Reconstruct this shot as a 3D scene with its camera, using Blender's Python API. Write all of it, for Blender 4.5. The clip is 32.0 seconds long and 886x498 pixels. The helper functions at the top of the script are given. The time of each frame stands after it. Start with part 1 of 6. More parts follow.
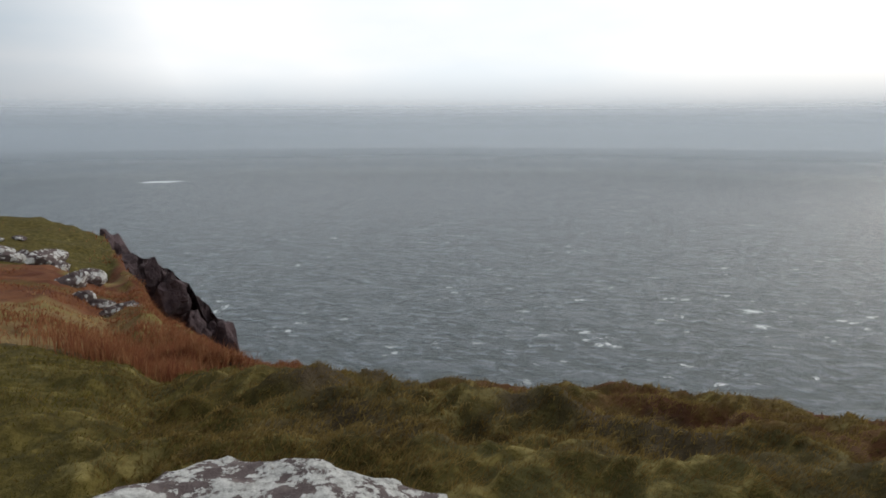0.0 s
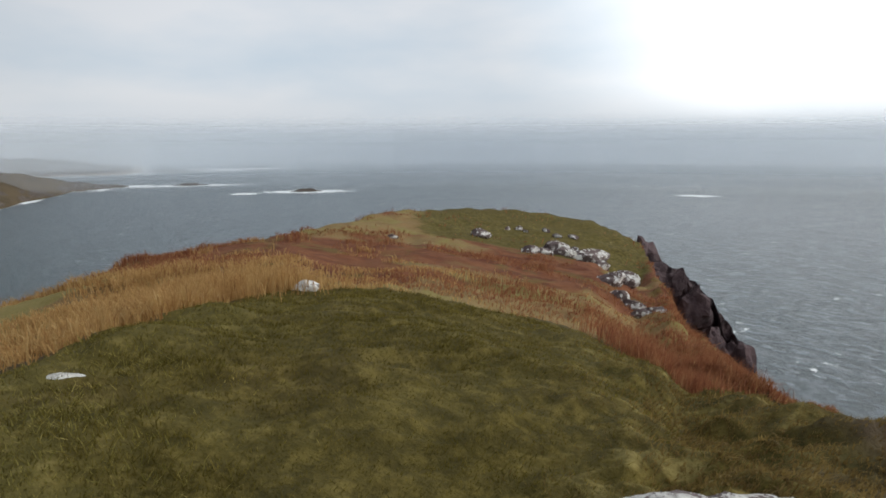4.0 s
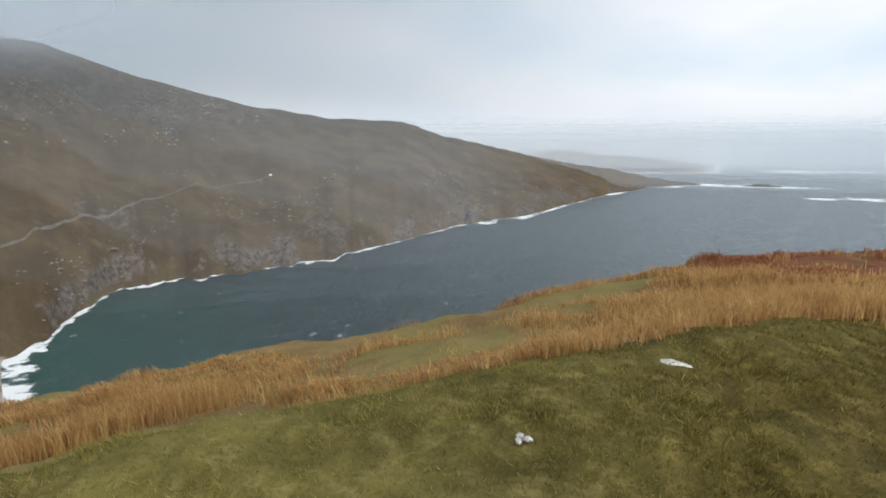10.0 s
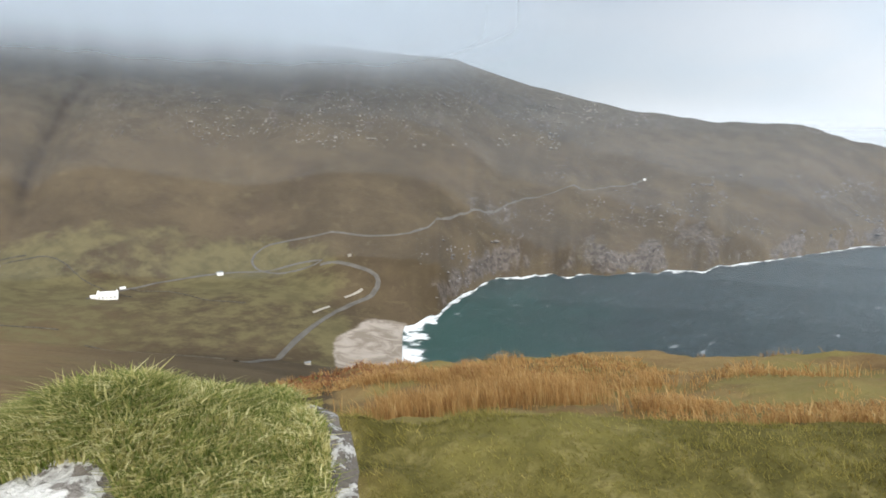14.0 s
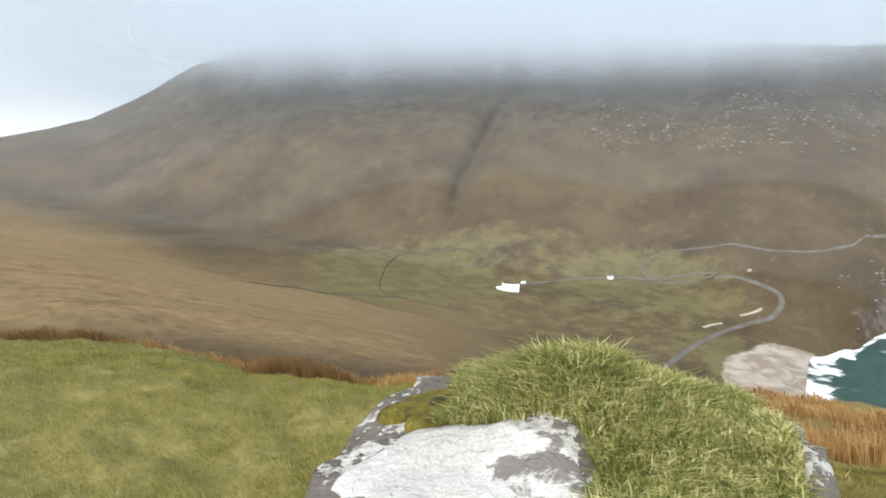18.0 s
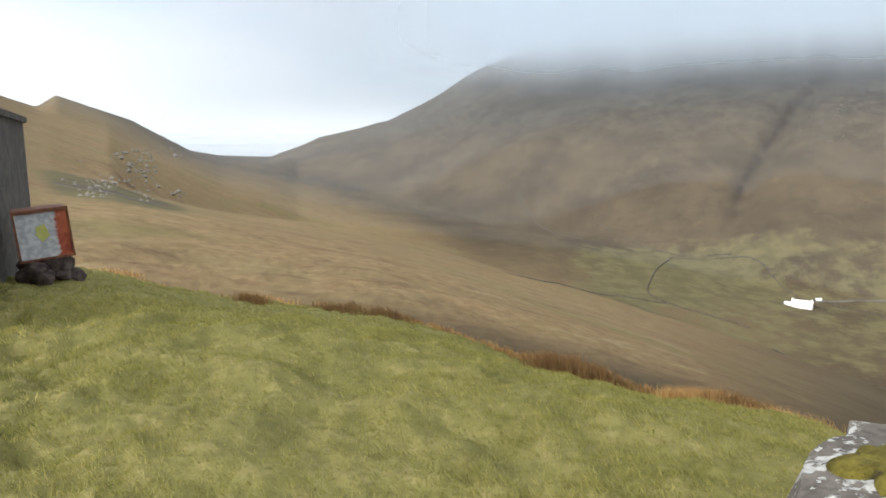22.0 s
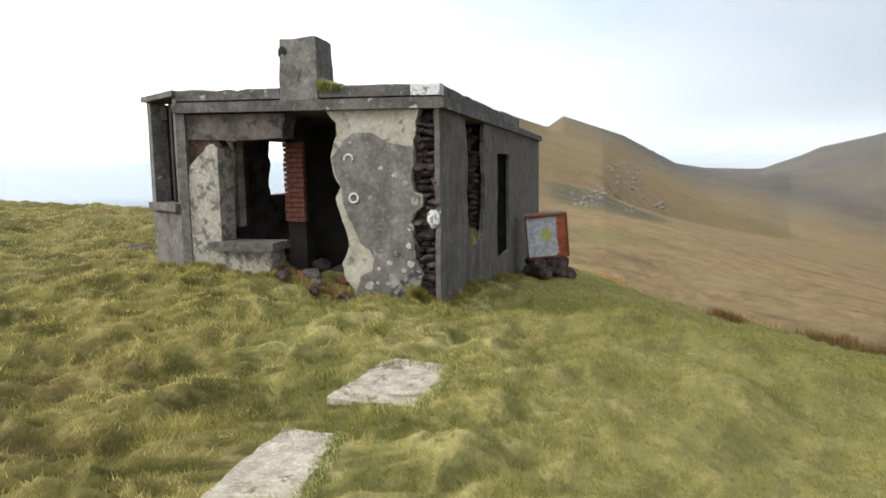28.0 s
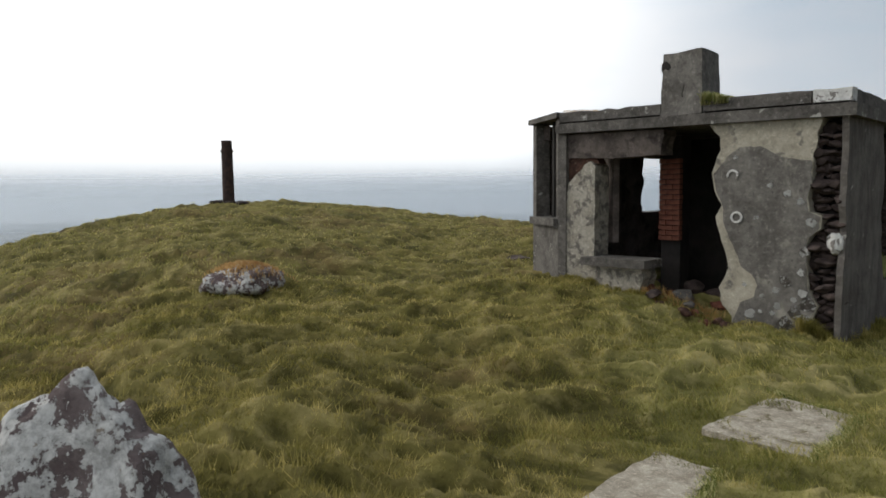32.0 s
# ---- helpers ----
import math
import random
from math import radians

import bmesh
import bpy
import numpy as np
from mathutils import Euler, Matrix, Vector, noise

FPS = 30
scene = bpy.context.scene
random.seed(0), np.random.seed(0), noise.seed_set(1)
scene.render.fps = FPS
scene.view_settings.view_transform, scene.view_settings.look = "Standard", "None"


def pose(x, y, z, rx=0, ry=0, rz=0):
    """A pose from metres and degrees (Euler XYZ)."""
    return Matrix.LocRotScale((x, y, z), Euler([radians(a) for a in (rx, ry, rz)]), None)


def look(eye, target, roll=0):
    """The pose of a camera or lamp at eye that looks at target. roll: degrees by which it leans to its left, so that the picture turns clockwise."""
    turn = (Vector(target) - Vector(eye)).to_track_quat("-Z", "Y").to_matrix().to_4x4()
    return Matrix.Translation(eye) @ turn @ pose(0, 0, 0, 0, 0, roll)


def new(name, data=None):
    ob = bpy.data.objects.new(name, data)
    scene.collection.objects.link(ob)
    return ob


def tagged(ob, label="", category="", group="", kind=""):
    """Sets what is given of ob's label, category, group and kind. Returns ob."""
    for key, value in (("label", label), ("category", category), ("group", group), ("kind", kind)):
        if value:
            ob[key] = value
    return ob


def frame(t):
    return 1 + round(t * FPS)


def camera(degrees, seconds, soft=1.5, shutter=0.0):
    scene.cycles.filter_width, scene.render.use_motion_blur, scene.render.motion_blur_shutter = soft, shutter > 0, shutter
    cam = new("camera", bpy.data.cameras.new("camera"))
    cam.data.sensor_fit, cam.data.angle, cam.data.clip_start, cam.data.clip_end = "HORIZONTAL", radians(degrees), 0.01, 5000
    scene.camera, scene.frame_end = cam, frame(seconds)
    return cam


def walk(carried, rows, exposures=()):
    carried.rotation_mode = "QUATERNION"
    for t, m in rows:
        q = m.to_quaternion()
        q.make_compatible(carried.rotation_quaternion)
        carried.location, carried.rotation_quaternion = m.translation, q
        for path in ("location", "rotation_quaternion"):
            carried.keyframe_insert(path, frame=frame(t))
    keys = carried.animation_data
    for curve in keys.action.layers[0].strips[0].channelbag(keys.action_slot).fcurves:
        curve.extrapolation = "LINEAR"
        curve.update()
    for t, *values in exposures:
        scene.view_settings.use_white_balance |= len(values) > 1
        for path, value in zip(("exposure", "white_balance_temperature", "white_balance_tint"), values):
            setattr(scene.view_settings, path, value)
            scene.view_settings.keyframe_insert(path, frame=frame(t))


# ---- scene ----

# The eye turns on one spot, 150 m above the sea (sea level is z = 0).
EYE = 150.0
cam = camera(67.4, 32.0, soft=1.7)


def turn(t, x, y, z, yaw, pitch, roll):
    return t, pose(x, y, EYE + z, 90 + pitch, roll, yaw)


walk(cam, [
    turn(0.0, 0.15, 0.27, -0.04, -0.00, -10.70, 0.05),
    turn(0.5, 0.09, 0.26, -0.04, 4.95, -12.24, -0.07),
    turn(1.0, 0.11, 0.27, -0.02, 13.25, -10.39, -0.28),
    turn(1.5, 0.10, 0.29, -0.02, 20.98, -9.91, -0.26),
    turn(2.0, 0.08, 0.31, -0.03, 26.43, -10.43, 0.29),
    turn(2.5, 0.02, 0.26, -0.02, 31.50, -10.04, 0.61),
    turn(3.0, -0.04, 0.30, -0.06, 36.80, -9.04, -0.08),
    turn(3.5, -0.08, 0.32, -0.09, 41.15, -9.19, -0.00),
    turn(5.5, -0.11, 0.00, 0.00, 54.69, -8.86, -0.42),
    turn(6.0, -0.12, 0.00, 0.00, 62.93, -9.40, -1.29),
    turn(6.5, -0.12, 0.00, -0.00, 67.38, -10.15, -2.25),
    turn(7.0, -0.15, -0.02, -0.01, 66.76, -9.17, -0.77),
    turn(7.5, -0.14, -0.04, -0.00, 69.85, -8.62, -0.59),
    turn(8.0, -0.15, -0.05, -0.01, 73.93, -8.75, -0.85),
    turn(8.5, -0.15, -0.05, -0.01, 78.01, -8.79, -0.52),
    turn(9.0, -0.16, -0.06, -0.01, 81.87, -8.86, -0.64),
    turn(9.5, -0.15, -0.07, -0.01, 86.29, -8.69, -0.36),
    turn(10.0, -0.15, -0.08, -0.01, 90.20, -9.24, 0.03),
    turn(10.5, -0.16, -0.09, -0.01, 94.17, -9.70, 0.26),
    turn(11.0, -0.15, -0.10, -0.01, 97.75, -9.92, 0.48),
    turn(11.5, -0.16, -0.08, -0.01, 101.60, -9.85, 0.89),
    turn(12.0, -0.20, -0.07, -0.04, 105.33, -9.82, 0.75),
    turn(12.5, -0.18, -0.06, -0.04, 108.82, -9.53, 0.64),
    turn(13.0, -0.18, -0.05, -0.02, 110.32, -9.13, 0.59),
    turn(13.5, -0.17, -0.06, -0.02, 113.16, -9.21, 0.36),
    turn(14.0, -0.15, -0.10, -0.00, 121.53, -8.97, -0.33),
    turn(14.5, -0.14, -0.11, -0.00, 126.17, -9.27, -0.65),
    turn(16.5, -0.10, -0.16, -0.03, 141.82, -8.54, 0.72),
    turn(17.0, -0.09, -0.17, -0.03, 145.69, -8.65, 0.95),
    turn(17.5, -0.07, -0.18, -0.03, 149.94, -8.61, 0.72),
    turn(18.0, -0.04, -0.17, -0.03, 154.62, -8.38, 0.43),
    turn(18.5, 0.00, -0.18, -0.02, 157.32, -8.42, -0.03),
    turn(19.0, 0.04, -0.19, -0.02, 160.25, -8.72, -0.41),
    turn(19.5, 0.07, -0.21, -0.02, 162.73, -9.84, -0.71),
    turn(20.0, 0.11, -0.25, -0.02, 170.66, -9.40, -0.91),
    turn(20.5, 0.16, -0.28, -0.02, 171.39, -9.59, -0.35),
    turn(21.0, 0.20, -0.31, -0.01, 172.12, -8.20, -0.17),
    turn(21.5, 0.22, -0.31, -0.02, 175.38, -8.79, 0.25),
    turn(22.0, 0.23, -0.30, -0.01, 177.65, -8.42, 0.29),
    turn(22.5, 0.22, -0.29, -0.01, 179.86, -8.27, 0.74),
    turn(23.0, 0.20, -0.27, -0.01, 182.13, -8.22, 0.70),
    turn(23.5, 0.19, -0.25, -0.01, 185.07, -8.10, 0.60),
    turn(24.0, 0.17, -0.22, -0.01, 189.14, -8.07, 1.09),
    turn(24.5, 0.16, -0.19, -0.02, 192.26, -8.76, 0.90),
    turn(25.0, 0.15, -0.17, -0.02, 196.14, -8.45, 0.46),
    turn(25.5, 0.15, -0.15, -0.02, 200.39, -8.55, 0.12),
    turn(27.5, 0.18, -0.07, -0.01, 213.96, -7.15, 0.48),
    turn(28.0, 0.18, -0.06, -0.01, 217.47, -6.95, 0.82),
    turn(28.5, 0.19, -0.05, -0.01, 219.97, -6.36, 1.05),
    turn(29.0, 0.20, -0.04, -0.01, 223.92, -6.56, 0.94),
    turn(29.5, 0.21, -0.02, -0.01, 227.75, -6.28, 0.96),
    turn(30.0, 0.23, -0.00, -0.01, 232.13, -5.97, 1.24),
    turn(30.5, 0.25, 0.01, -0.01, 236.71, -5.69, 0.73),
    turn(31.0, 0.26, 0.01, -0.01, 240.07, -6.09, 1.15),
    turn(31.5, 0.26, 0.01, -0.01, 243.94, -5.04, 0.78),
    turn(32.0, 0.26, 0.04, -0.01, 248.15, -5.07, 0.72),
], exposures=[(0, -1.30), (1, -1.25), (3, -0.88), (5.5, -0.90), (7, -0.68), (9, -0.62), (10, -0.47), (11, -0.28), (13, -0.02), (14, -0.1), (15.5, -0.02), (17, 0.15), (21, 0.15), (24, -0.02), (28, 0.09), (30, -0.15), (31, -0.45), (32, -0.95)])

# ---- sky and sun ----
SUN_AZ = radians(-48)          # turned left from +y
SUN_EL = radians(24)
world = bpy.data.worlds.new("sky")
scene.world = world
world.use_nodes = True
wt = world.node_tree
wt.nodes.clear()


def wn(kind, **props):
    n = wt.nodes.new(kind)
    for k, v in props.items():
        setattr(n, k, v)
    return n


w_out, w_bg = wn("ShaderNodeOutputWorld"), wn("ShaderNodeBackground")
w_sky = wn("ShaderNodeTexSky", sky_type="NISHITA", sun_disc=False, sun_elevation=SUN_EL, sun_rotation=-SUN_AZ,
           altitude=150, dust_density=3.0)
w_scale = wn("ShaderNodeVectorMath", operation="SCALE")
w_scale.inputs["Scale"].default_value = 0.10
w_co, w_sep = wn("ShaderNodeTexCoord"), wn("ShaderNodeSeparateXYZ")
# cloud: streaky noise that flattens towards the horizon, with a bright place round the sun
w_map = wn("ShaderNodeMapping")
w_map.inputs["Scale"].default_value = (1.0, 1.0, 3.2)
w_noise = wn("ShaderNodeTexNoise")
w_noise.inputs["Scale"].default_value, w_noise.inputs["Detail"].default_value = 2.1, 6.0
w_ramp = wn("ShaderNodeValToRGB")
w_ramp.color_ramp.elements[0].position, w_ramp.color_ramp.elements[0].color = 0.36, (0.86, 1.01, 1.16, 1)
w_ramp.color_ramp.elements[1].position, w_ramp.color_ramp.elements[1].color = 0.60, (1.16, 1.20, 1.26, 1)
w_dot = wn("ShaderNodeVectorMath", operation="DOT_PRODUCT")
w_dot.inputs[1].default_value = (-math.sin(SUN_AZ) * math.cos(SUN_EL), math.cos(SUN_AZ) * math.cos(SUN_EL), math.sin(SUN_EL))
w_glow = wn("ShaderNodeMapRange", interpolation_type="SMOOTHSTEP")
for k, v in zip(("From Min", "From Max", "To Min", "To Max"), (0.05, 1.0, 0.0, 4.2)):
    w_glow.inputs[k].default_value = v
w_glowc = wn("ShaderNodeMix", data_type="RGBA", blend_type="ADD")
w_glowc.inputs["B"].default_value = (1.0, 0.99, 0.96, 1)
# heavier grey cloud over the mountain
w_land = wn("ShaderNodeVectorMath", operation="DOT_PRODUCT")
w_land.inputs[1].default_value = (-math.sin(radians(146)) * 0.9, math.cos(radians(146)) * 0.9, 0.42)
w_heavy = wn("ShaderNodeMapRange", interpolation_type="SMOOTHSTEP")
for k, v in zip(("From Min", "From Max", "To Min", "To Max"), (0.12, 0.95, 0.0, 0.85)):
    w_heavy.inputs[k].default_value = v
w_grey = wn("ShaderNodeMix", data_type="RGBA")
w_grey.inputs["B"].default_value = (0.33, 0.38, 0.44, 1)
w_mix = wn("ShaderNodeMix", data_type="RGBA")
w_mix.inputs["Factor"].default_value = 0.86
# below the horizon: the far sea in the haze
w_low = wn("ShaderNodeMapRange", interpolation_type="SMOOTHSTEP")
for k, v in zip(("From Min", "From Max", "To Min", "To Max"), (-0.010, 0.085, 1.0, 0.0)):
    w_low.inputs[k].default_value = v
w_sea = wn("ShaderNodeMix", data_type="RGBA")
w_sea.inputs["B"].default_value = (0.86, 0.93, 1.00, 1)
for a, b in ((w_co.outputs["Generated"], w_map.inputs[0]), (w_map.outputs[0], w_noise.inputs[0]), (w_noise.outputs[0], w_ramp.inputs[0]),
             (w_co.outputs["Generated"], w_dot.inputs[0]), (w_dot.outputs["Value"], w_glow.inputs[0]), (w_glow.outputs[0], w_glowc.inputs["Factor"]),
             (w_ramp.outputs[0], w_glowc.inputs["A"]), (w_sky.outputs[0], w_scale.inputs[0]), (w_scale.outputs[0], w_mix.inputs["A"]),
             (w_co.outputs["Generated"], w_land.inputs[0]), (w_land.outputs["Value"], w_heavy.inputs[0]), (w_heavy.outputs[0], w_grey.inputs["Factor"]),
             (w_glowc.outputs["Result"], w_grey.inputs["A"]), (w_grey.outputs["Result"], w_mix.inputs["B"]), (w_co.outputs["Generated"], w_sep.inputs[0]), (w_sep.outputs["Z"], w_low.inputs[0]),
             (w_low.outputs[0], w_sea.inputs["Factor"]), (w_mix.outputs["Result"], w_sea.inputs["A"]), (w_sea.outputs["Result"], w_bg.inputs[0]),
             (w_bg.outputs[0], w_out.inputs[0])):
    wt.links.new(a, b)
w_bg.inputs["Strength"].default_value = 1.3

sun = new("sun", bpy.data.lights.new("sun", "SUN"))
sun.data.energy, sun.data.angle, sun.data.color = 2.2, radians(8), (1.0, 0.94, 0.84)
sun.matrix_world = look((0, 0, 400), (400 * math.sin(SUN_AZ) * math.cos(SUN_EL), -400 * math.cos(SUN_AZ) * math.cos(SUN_EL), 400 - 400 * math.sin(SUN_EL)))

# ---- materials ----
class Nodes:
    """A small builder of node materials."""

    def __init__(self, name):
        self.mat = bpy.data.materials.new(name)
        self.mat.use_nodes = True
        self.t = self.mat.node_tree
        self.bsdf = self.t.nodes["Principled BSDF"]
        self.out = self.t.nodes["Material Output"]
        self.co = self.add("ShaderNodeTexCoord").outputs["Object"]
        self.geo = self.add("ShaderNodeNewGeometry")

    def add(self, kind, **props):
        n = self.t.nodes.new(kind)
        for k, v in props.items():
            setattr(n, k, v)
        return n

    def link(self, a, b):
        self.t.links.new(a, b)

    def put(self, socket, value):
        if isinstance(value, bpy.types.NodeSocket):
            self.link(value, socket)
        else:
            socket.default_value = (*value, 1) if isinstance(value, tuple) and len(value) == 3 and socket.type == "RGBA" else value

    def noise(self, scale, detail=4.0, rough=0.55, co=None, stretch=None, distort=0.0):
        co = co or self.co
        if stretch:
            m = self.add("ShaderNodeMapping")
            m.inputs["Scale"].default_value = stretch
            self.link(co, m.inputs[0])
            co = m.outputs[0]
        n = self.add("ShaderNodeTexNoise")
        self.link(co, n.inputs["Vector"])
        n.inputs["Scale"].default_value, n.inputs["Detail"].default_value, n.inputs["Roughness"].default_value = scale, detail, rough
        n.inputs["Distortion"].default_value = distort
        return n.outputs["Fac"]

    def voronoi(self, scale, feature="F1", out="Distance"):
        n = self.add("ShaderNodeTexVoronoi", feature=feature)
        self.link(self.co, n.inputs["Vector"])
        n.inputs["Scale"].default_value = scale
        return n.outputs[out]

    def step(self, value, lo, hi, a=0.0, b=1.0):
        n = self.add("ShaderNodeMapRange", interpolation_type="SMOOTHSTEP")
        self.link(value, n.inputs[0])
        for k, v in zip(("From Min", "From Max", "To Min", "To Max"), (lo, hi, a, b)):
            n.inputs[k].default_value = v
        return n.outputs[0]

    def mix(self, fac, a, b, blend="MIX"):
        n = self.add("ShaderNodeMix", data_type="RGBA", blend_type=blend)
        self.put(n.inputs["Factor"], fac), self.put(n.inputs["A"], a), self.put(n.inputs["B"], b)
        return n.outputs["Result"]

    def math(self, op, a, b=0.0):
        n = self.add("ShaderNodeMath", operation=op)
        self.put(n.inputs[0], a), self.put(n.inputs[1], b)
        return n.outputs[0]

    def attr(self, name):
        return self.add("ShaderNodeAttribute", attribute_name=name).outputs["Fac"]

    def bump(self, height, strength=0.5, distance=0.02, normal=None):
        n = self.add("ShaderNodeBump")
        self.link(height, n.inputs["Height"])
        n.inputs["Strength"].default_value, n.inputs["Distance"].default_value = strength, distance
        if normal:
            self.link(normal, n.inputs["Normal"])
        return n.outputs[0]

    def done(self, color, rough=0.9, normal=None, metal=0.0, spec=0.3):
        self.put(self.bsdf.inputs["Base Color"], color), self.put(self.bsdf.inputs["Roughness"], rough)
        self.put(self.bsdf.inputs["Metallic"], metal)
        self.bsdf.inputs["Specular IOR Level"].default_value = spec
        if normal:
            self.link(normal, self.bsdf.inputs["Normal"])
        return self.mat


def ground_material():
    m = Nodes("turf_and_moor")
    mid, fine, tiny = m.noise(0.9, 6, 0.6), m.noise(14, 5, 0.65), m.noise(45, 3, 0.7)
    far, run = m.noise(0.012, 8, 0.62), m.attr("run")
    patch, clump = m.noise(0.42, 6, 0.62, distort=0.3), m.noise(4.5, 7, 0.72, distort=0.2)
    # short turf: moss green, straw and brown in patches
    green = m.mix(m.step(mid, 0.34, 0.66), (0.092, 0.080, 0.022), (0.165, 0.142, 0.042))
    green = m.mix(m.step(patch, 0.50, 0.66, 0, 0.75), green, (0.150, 0.105, 0.042))
    green = m.mix(m.step(clump, 0.48, 0.68, 0, 0.6), green, (0.265, 0.220, 0.088))
    green = m.mix(m.step(fine, 0.46, 0.72, 0, 0.4), green, (0.065, 0.052, 0.016))
    green = m.mix(m.math("MULTIPLY", m.attr("moss"), m.step(m.noise(0.25, 6, 0.65), 0.2, 0.6, 0.5, 0.9)), green, m.mix(m.step(clump, 0.4, 0.66), (0.050, 0.039, 0.010), (0.125, 0.096, 0.024)))
    meadow = m.mix(m.step(mid, 0.34, 0.66), (0.155, 0.145, 0.045), (0.205, 0.185, 0.064))
    meadow = m.mix(m.step(patch, 0.48, 0.64, 0, 0.12), meadow, (0.150, 0.108, 0.044))
    meadow = m.mix(m.step(clump, 0.48, 0.68, 0, 0.6), meadow, (0.300, 0.252, 0.110))
    meadow = m.mix(m.step(fine, 0.46, 0.72, 0, 0.4), meadow, (0.070, 0.058, 0.018))
    # tussocks: straw-coloured crests, and hollows with shade painted into the green
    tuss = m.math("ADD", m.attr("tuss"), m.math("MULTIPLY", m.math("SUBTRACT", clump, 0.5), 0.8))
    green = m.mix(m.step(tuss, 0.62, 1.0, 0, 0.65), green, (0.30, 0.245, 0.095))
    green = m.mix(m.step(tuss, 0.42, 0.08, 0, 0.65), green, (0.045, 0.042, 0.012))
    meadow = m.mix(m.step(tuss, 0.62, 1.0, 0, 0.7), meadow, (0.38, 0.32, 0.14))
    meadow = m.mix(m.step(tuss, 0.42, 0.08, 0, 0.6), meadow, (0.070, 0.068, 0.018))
    russet = m.mix(m.step(mid, 0.3, 0.7), (0.150, 0.092, 0.040), (0.235, 0.165, 0.070))
    russet = m.mix(m.step(patch, 0.46, 0.58, 0, 0.85), russet, (0.190, 0.160, 0.054))
    russet = m.mix(m.step(fine, 0.45, 0.75, 0, 0.5), russet, (0.30, 0.215, 0.10))
    red = m.mix(m.step(mid, 0.35, 0.7), (0.105, 0.036, 0.019), (0.185, 0.078, 0.036))
    red = m.mix(m.step(patch, 0.52, 0.64, 0, 0.8), red, (0.120, 0.088, 0.028))
    # moor: heather brown and dun grass, streaked down the fall of the slope
    moor = m.mix(m.step(far, 0.34, 0.66), (0.060, 0.045, 0.027), (0.094, 0.070, 0.041))
    moor = m.mix(m.step(run, 0.5, 0.85, 0, 0.10), moor, (0.140, 0.108, 0.062))
    moor = m.mix(m.step(run, 0.45, 0.15, 0, 0.18), moor, (0.058, 0.041, 0.032))
    moor = m.mix(m.math("MULTIPLY", m.attr("slope"), 0.75), moor, m.mix(m.step(mid, 0.3, 0.7), (0.205, 0.132, 0.064), (0.310, 0.216, 0.108)))
    moor = m.mix(m.math("MULTIPLY", m.attr("slope"), m.step(m.noise(0.035, 8, 0.7), 0.46, 0.62, 0, 0.7)), moor, (0.190, 0.146, 0.070))
    lines = m.add("ShaderNodeMapping")
    lines.inputs["Rotation"].default_value = (0, 0, radians(-23))
    m.link(m.co, lines.inputs[0])
    streak2 = m.noise(0.16, 8, 0.68, co=lines.outputs[0], stretch=(0.28, 1.0, 0.6), distort=1.6)
    moor = m.mix(m.math("MULTIPLY", m.step(streak2, 0.54, 0.70, 0, 0.6), m.attr("slope")), moor, (0.31, 0.25, 0.135))
    moor = m.mix(m.math("MULTIPLY", m.step(streak2, 0.46, 0.34), m.attr("slope")), moor, (0.150, 0.090, 0.050))
    moor = m.mix(m.math("MULTIPLY", m.attr("slope"), m.step(m.noise(0.018, 8, 0.72, distort=0.8), 0.50, 0.64, 0, 0.75)), moor, (0.150, 0.128, 0.052))
    moor = m.mix(m.math("MULTIPLY", m.attr("slope"), m.step(m.noise(0.026, 8, 0.76, distort=1.2), 0.58, 0.66, 0, 0.7)), moor, (0.085, 0.052, 0.030))
    moor = m.mix(m.step(m.noise(0.30, 7, 0.72), 0.5, 0.72, 0, 0.45), moor, (0.060, 0.043, 0.030))
    # upper slopes: grey rock tone that also carries the cloud's shade in its colour
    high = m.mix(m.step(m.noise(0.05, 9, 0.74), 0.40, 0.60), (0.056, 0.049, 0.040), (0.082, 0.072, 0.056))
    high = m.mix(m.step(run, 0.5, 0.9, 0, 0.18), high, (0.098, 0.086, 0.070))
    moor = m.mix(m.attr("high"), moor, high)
    scrub = m.noise(0.045, 9, 0.80, distort=0.6)
    moor = m.mix(m.step(scrub, 0.54, 0.70, 0, 0.5), moor, (0.036, 0.027, 0.018))
    moor = m.mix(m.step(scrub, 0.46, 0.32, 0, 0.4), moor, (0.150, 0.122, 0.070))
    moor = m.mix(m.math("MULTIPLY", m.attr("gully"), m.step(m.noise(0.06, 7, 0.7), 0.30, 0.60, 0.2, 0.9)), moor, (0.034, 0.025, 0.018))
    field = m.mix(m.step(m.noise(0.06, 7, 0.65), 0.38, 0.62), (0.090, 0.077, 0.039), (0.124, 0.106, 0.053))
    rock = m.mix(m.step(m.noise(0.16, 8, 0.7), 0.38, 0.62), (0.052, 0.042, 0.036), (0.120, 0.100, 0.084))
    rock = m.mix(m.step(m.noise(0.55, 7, 0.75), 0.55, 0.72, 0, 0.6), rock, (0.26, 0.235, 0.205))
    sand = m.mix(m.step(m.noise(0.05, 6, 0.6, distort=1.0), 0.38, 0.60), (0.21, 0.175, 0.14), (0.34, 0.295, 0.25))
    col = moor
    for name, c in (("field", field), ("russet", russet), ("red", red), ("green", green), ("meadow", meadow), ("rock", rock), ("sand", sand)):
        near = name in ("green", "red", "russet", "meadow")
        f = m.math("ADD", m.attr(name), m.math("MULTIPLY", m.math("SUBTRACT", mid if near else m.noise(0.06, 7, 0.7), 0.5), 0.9))
        col = m.mix(m.step(f, 0.35, 0.65), col, c)
    n = m.bump(fine, 0.7, 0.035, m.bump(clump, 0.7, 0.07, m.bump(mid, 0.4, 0.10)))
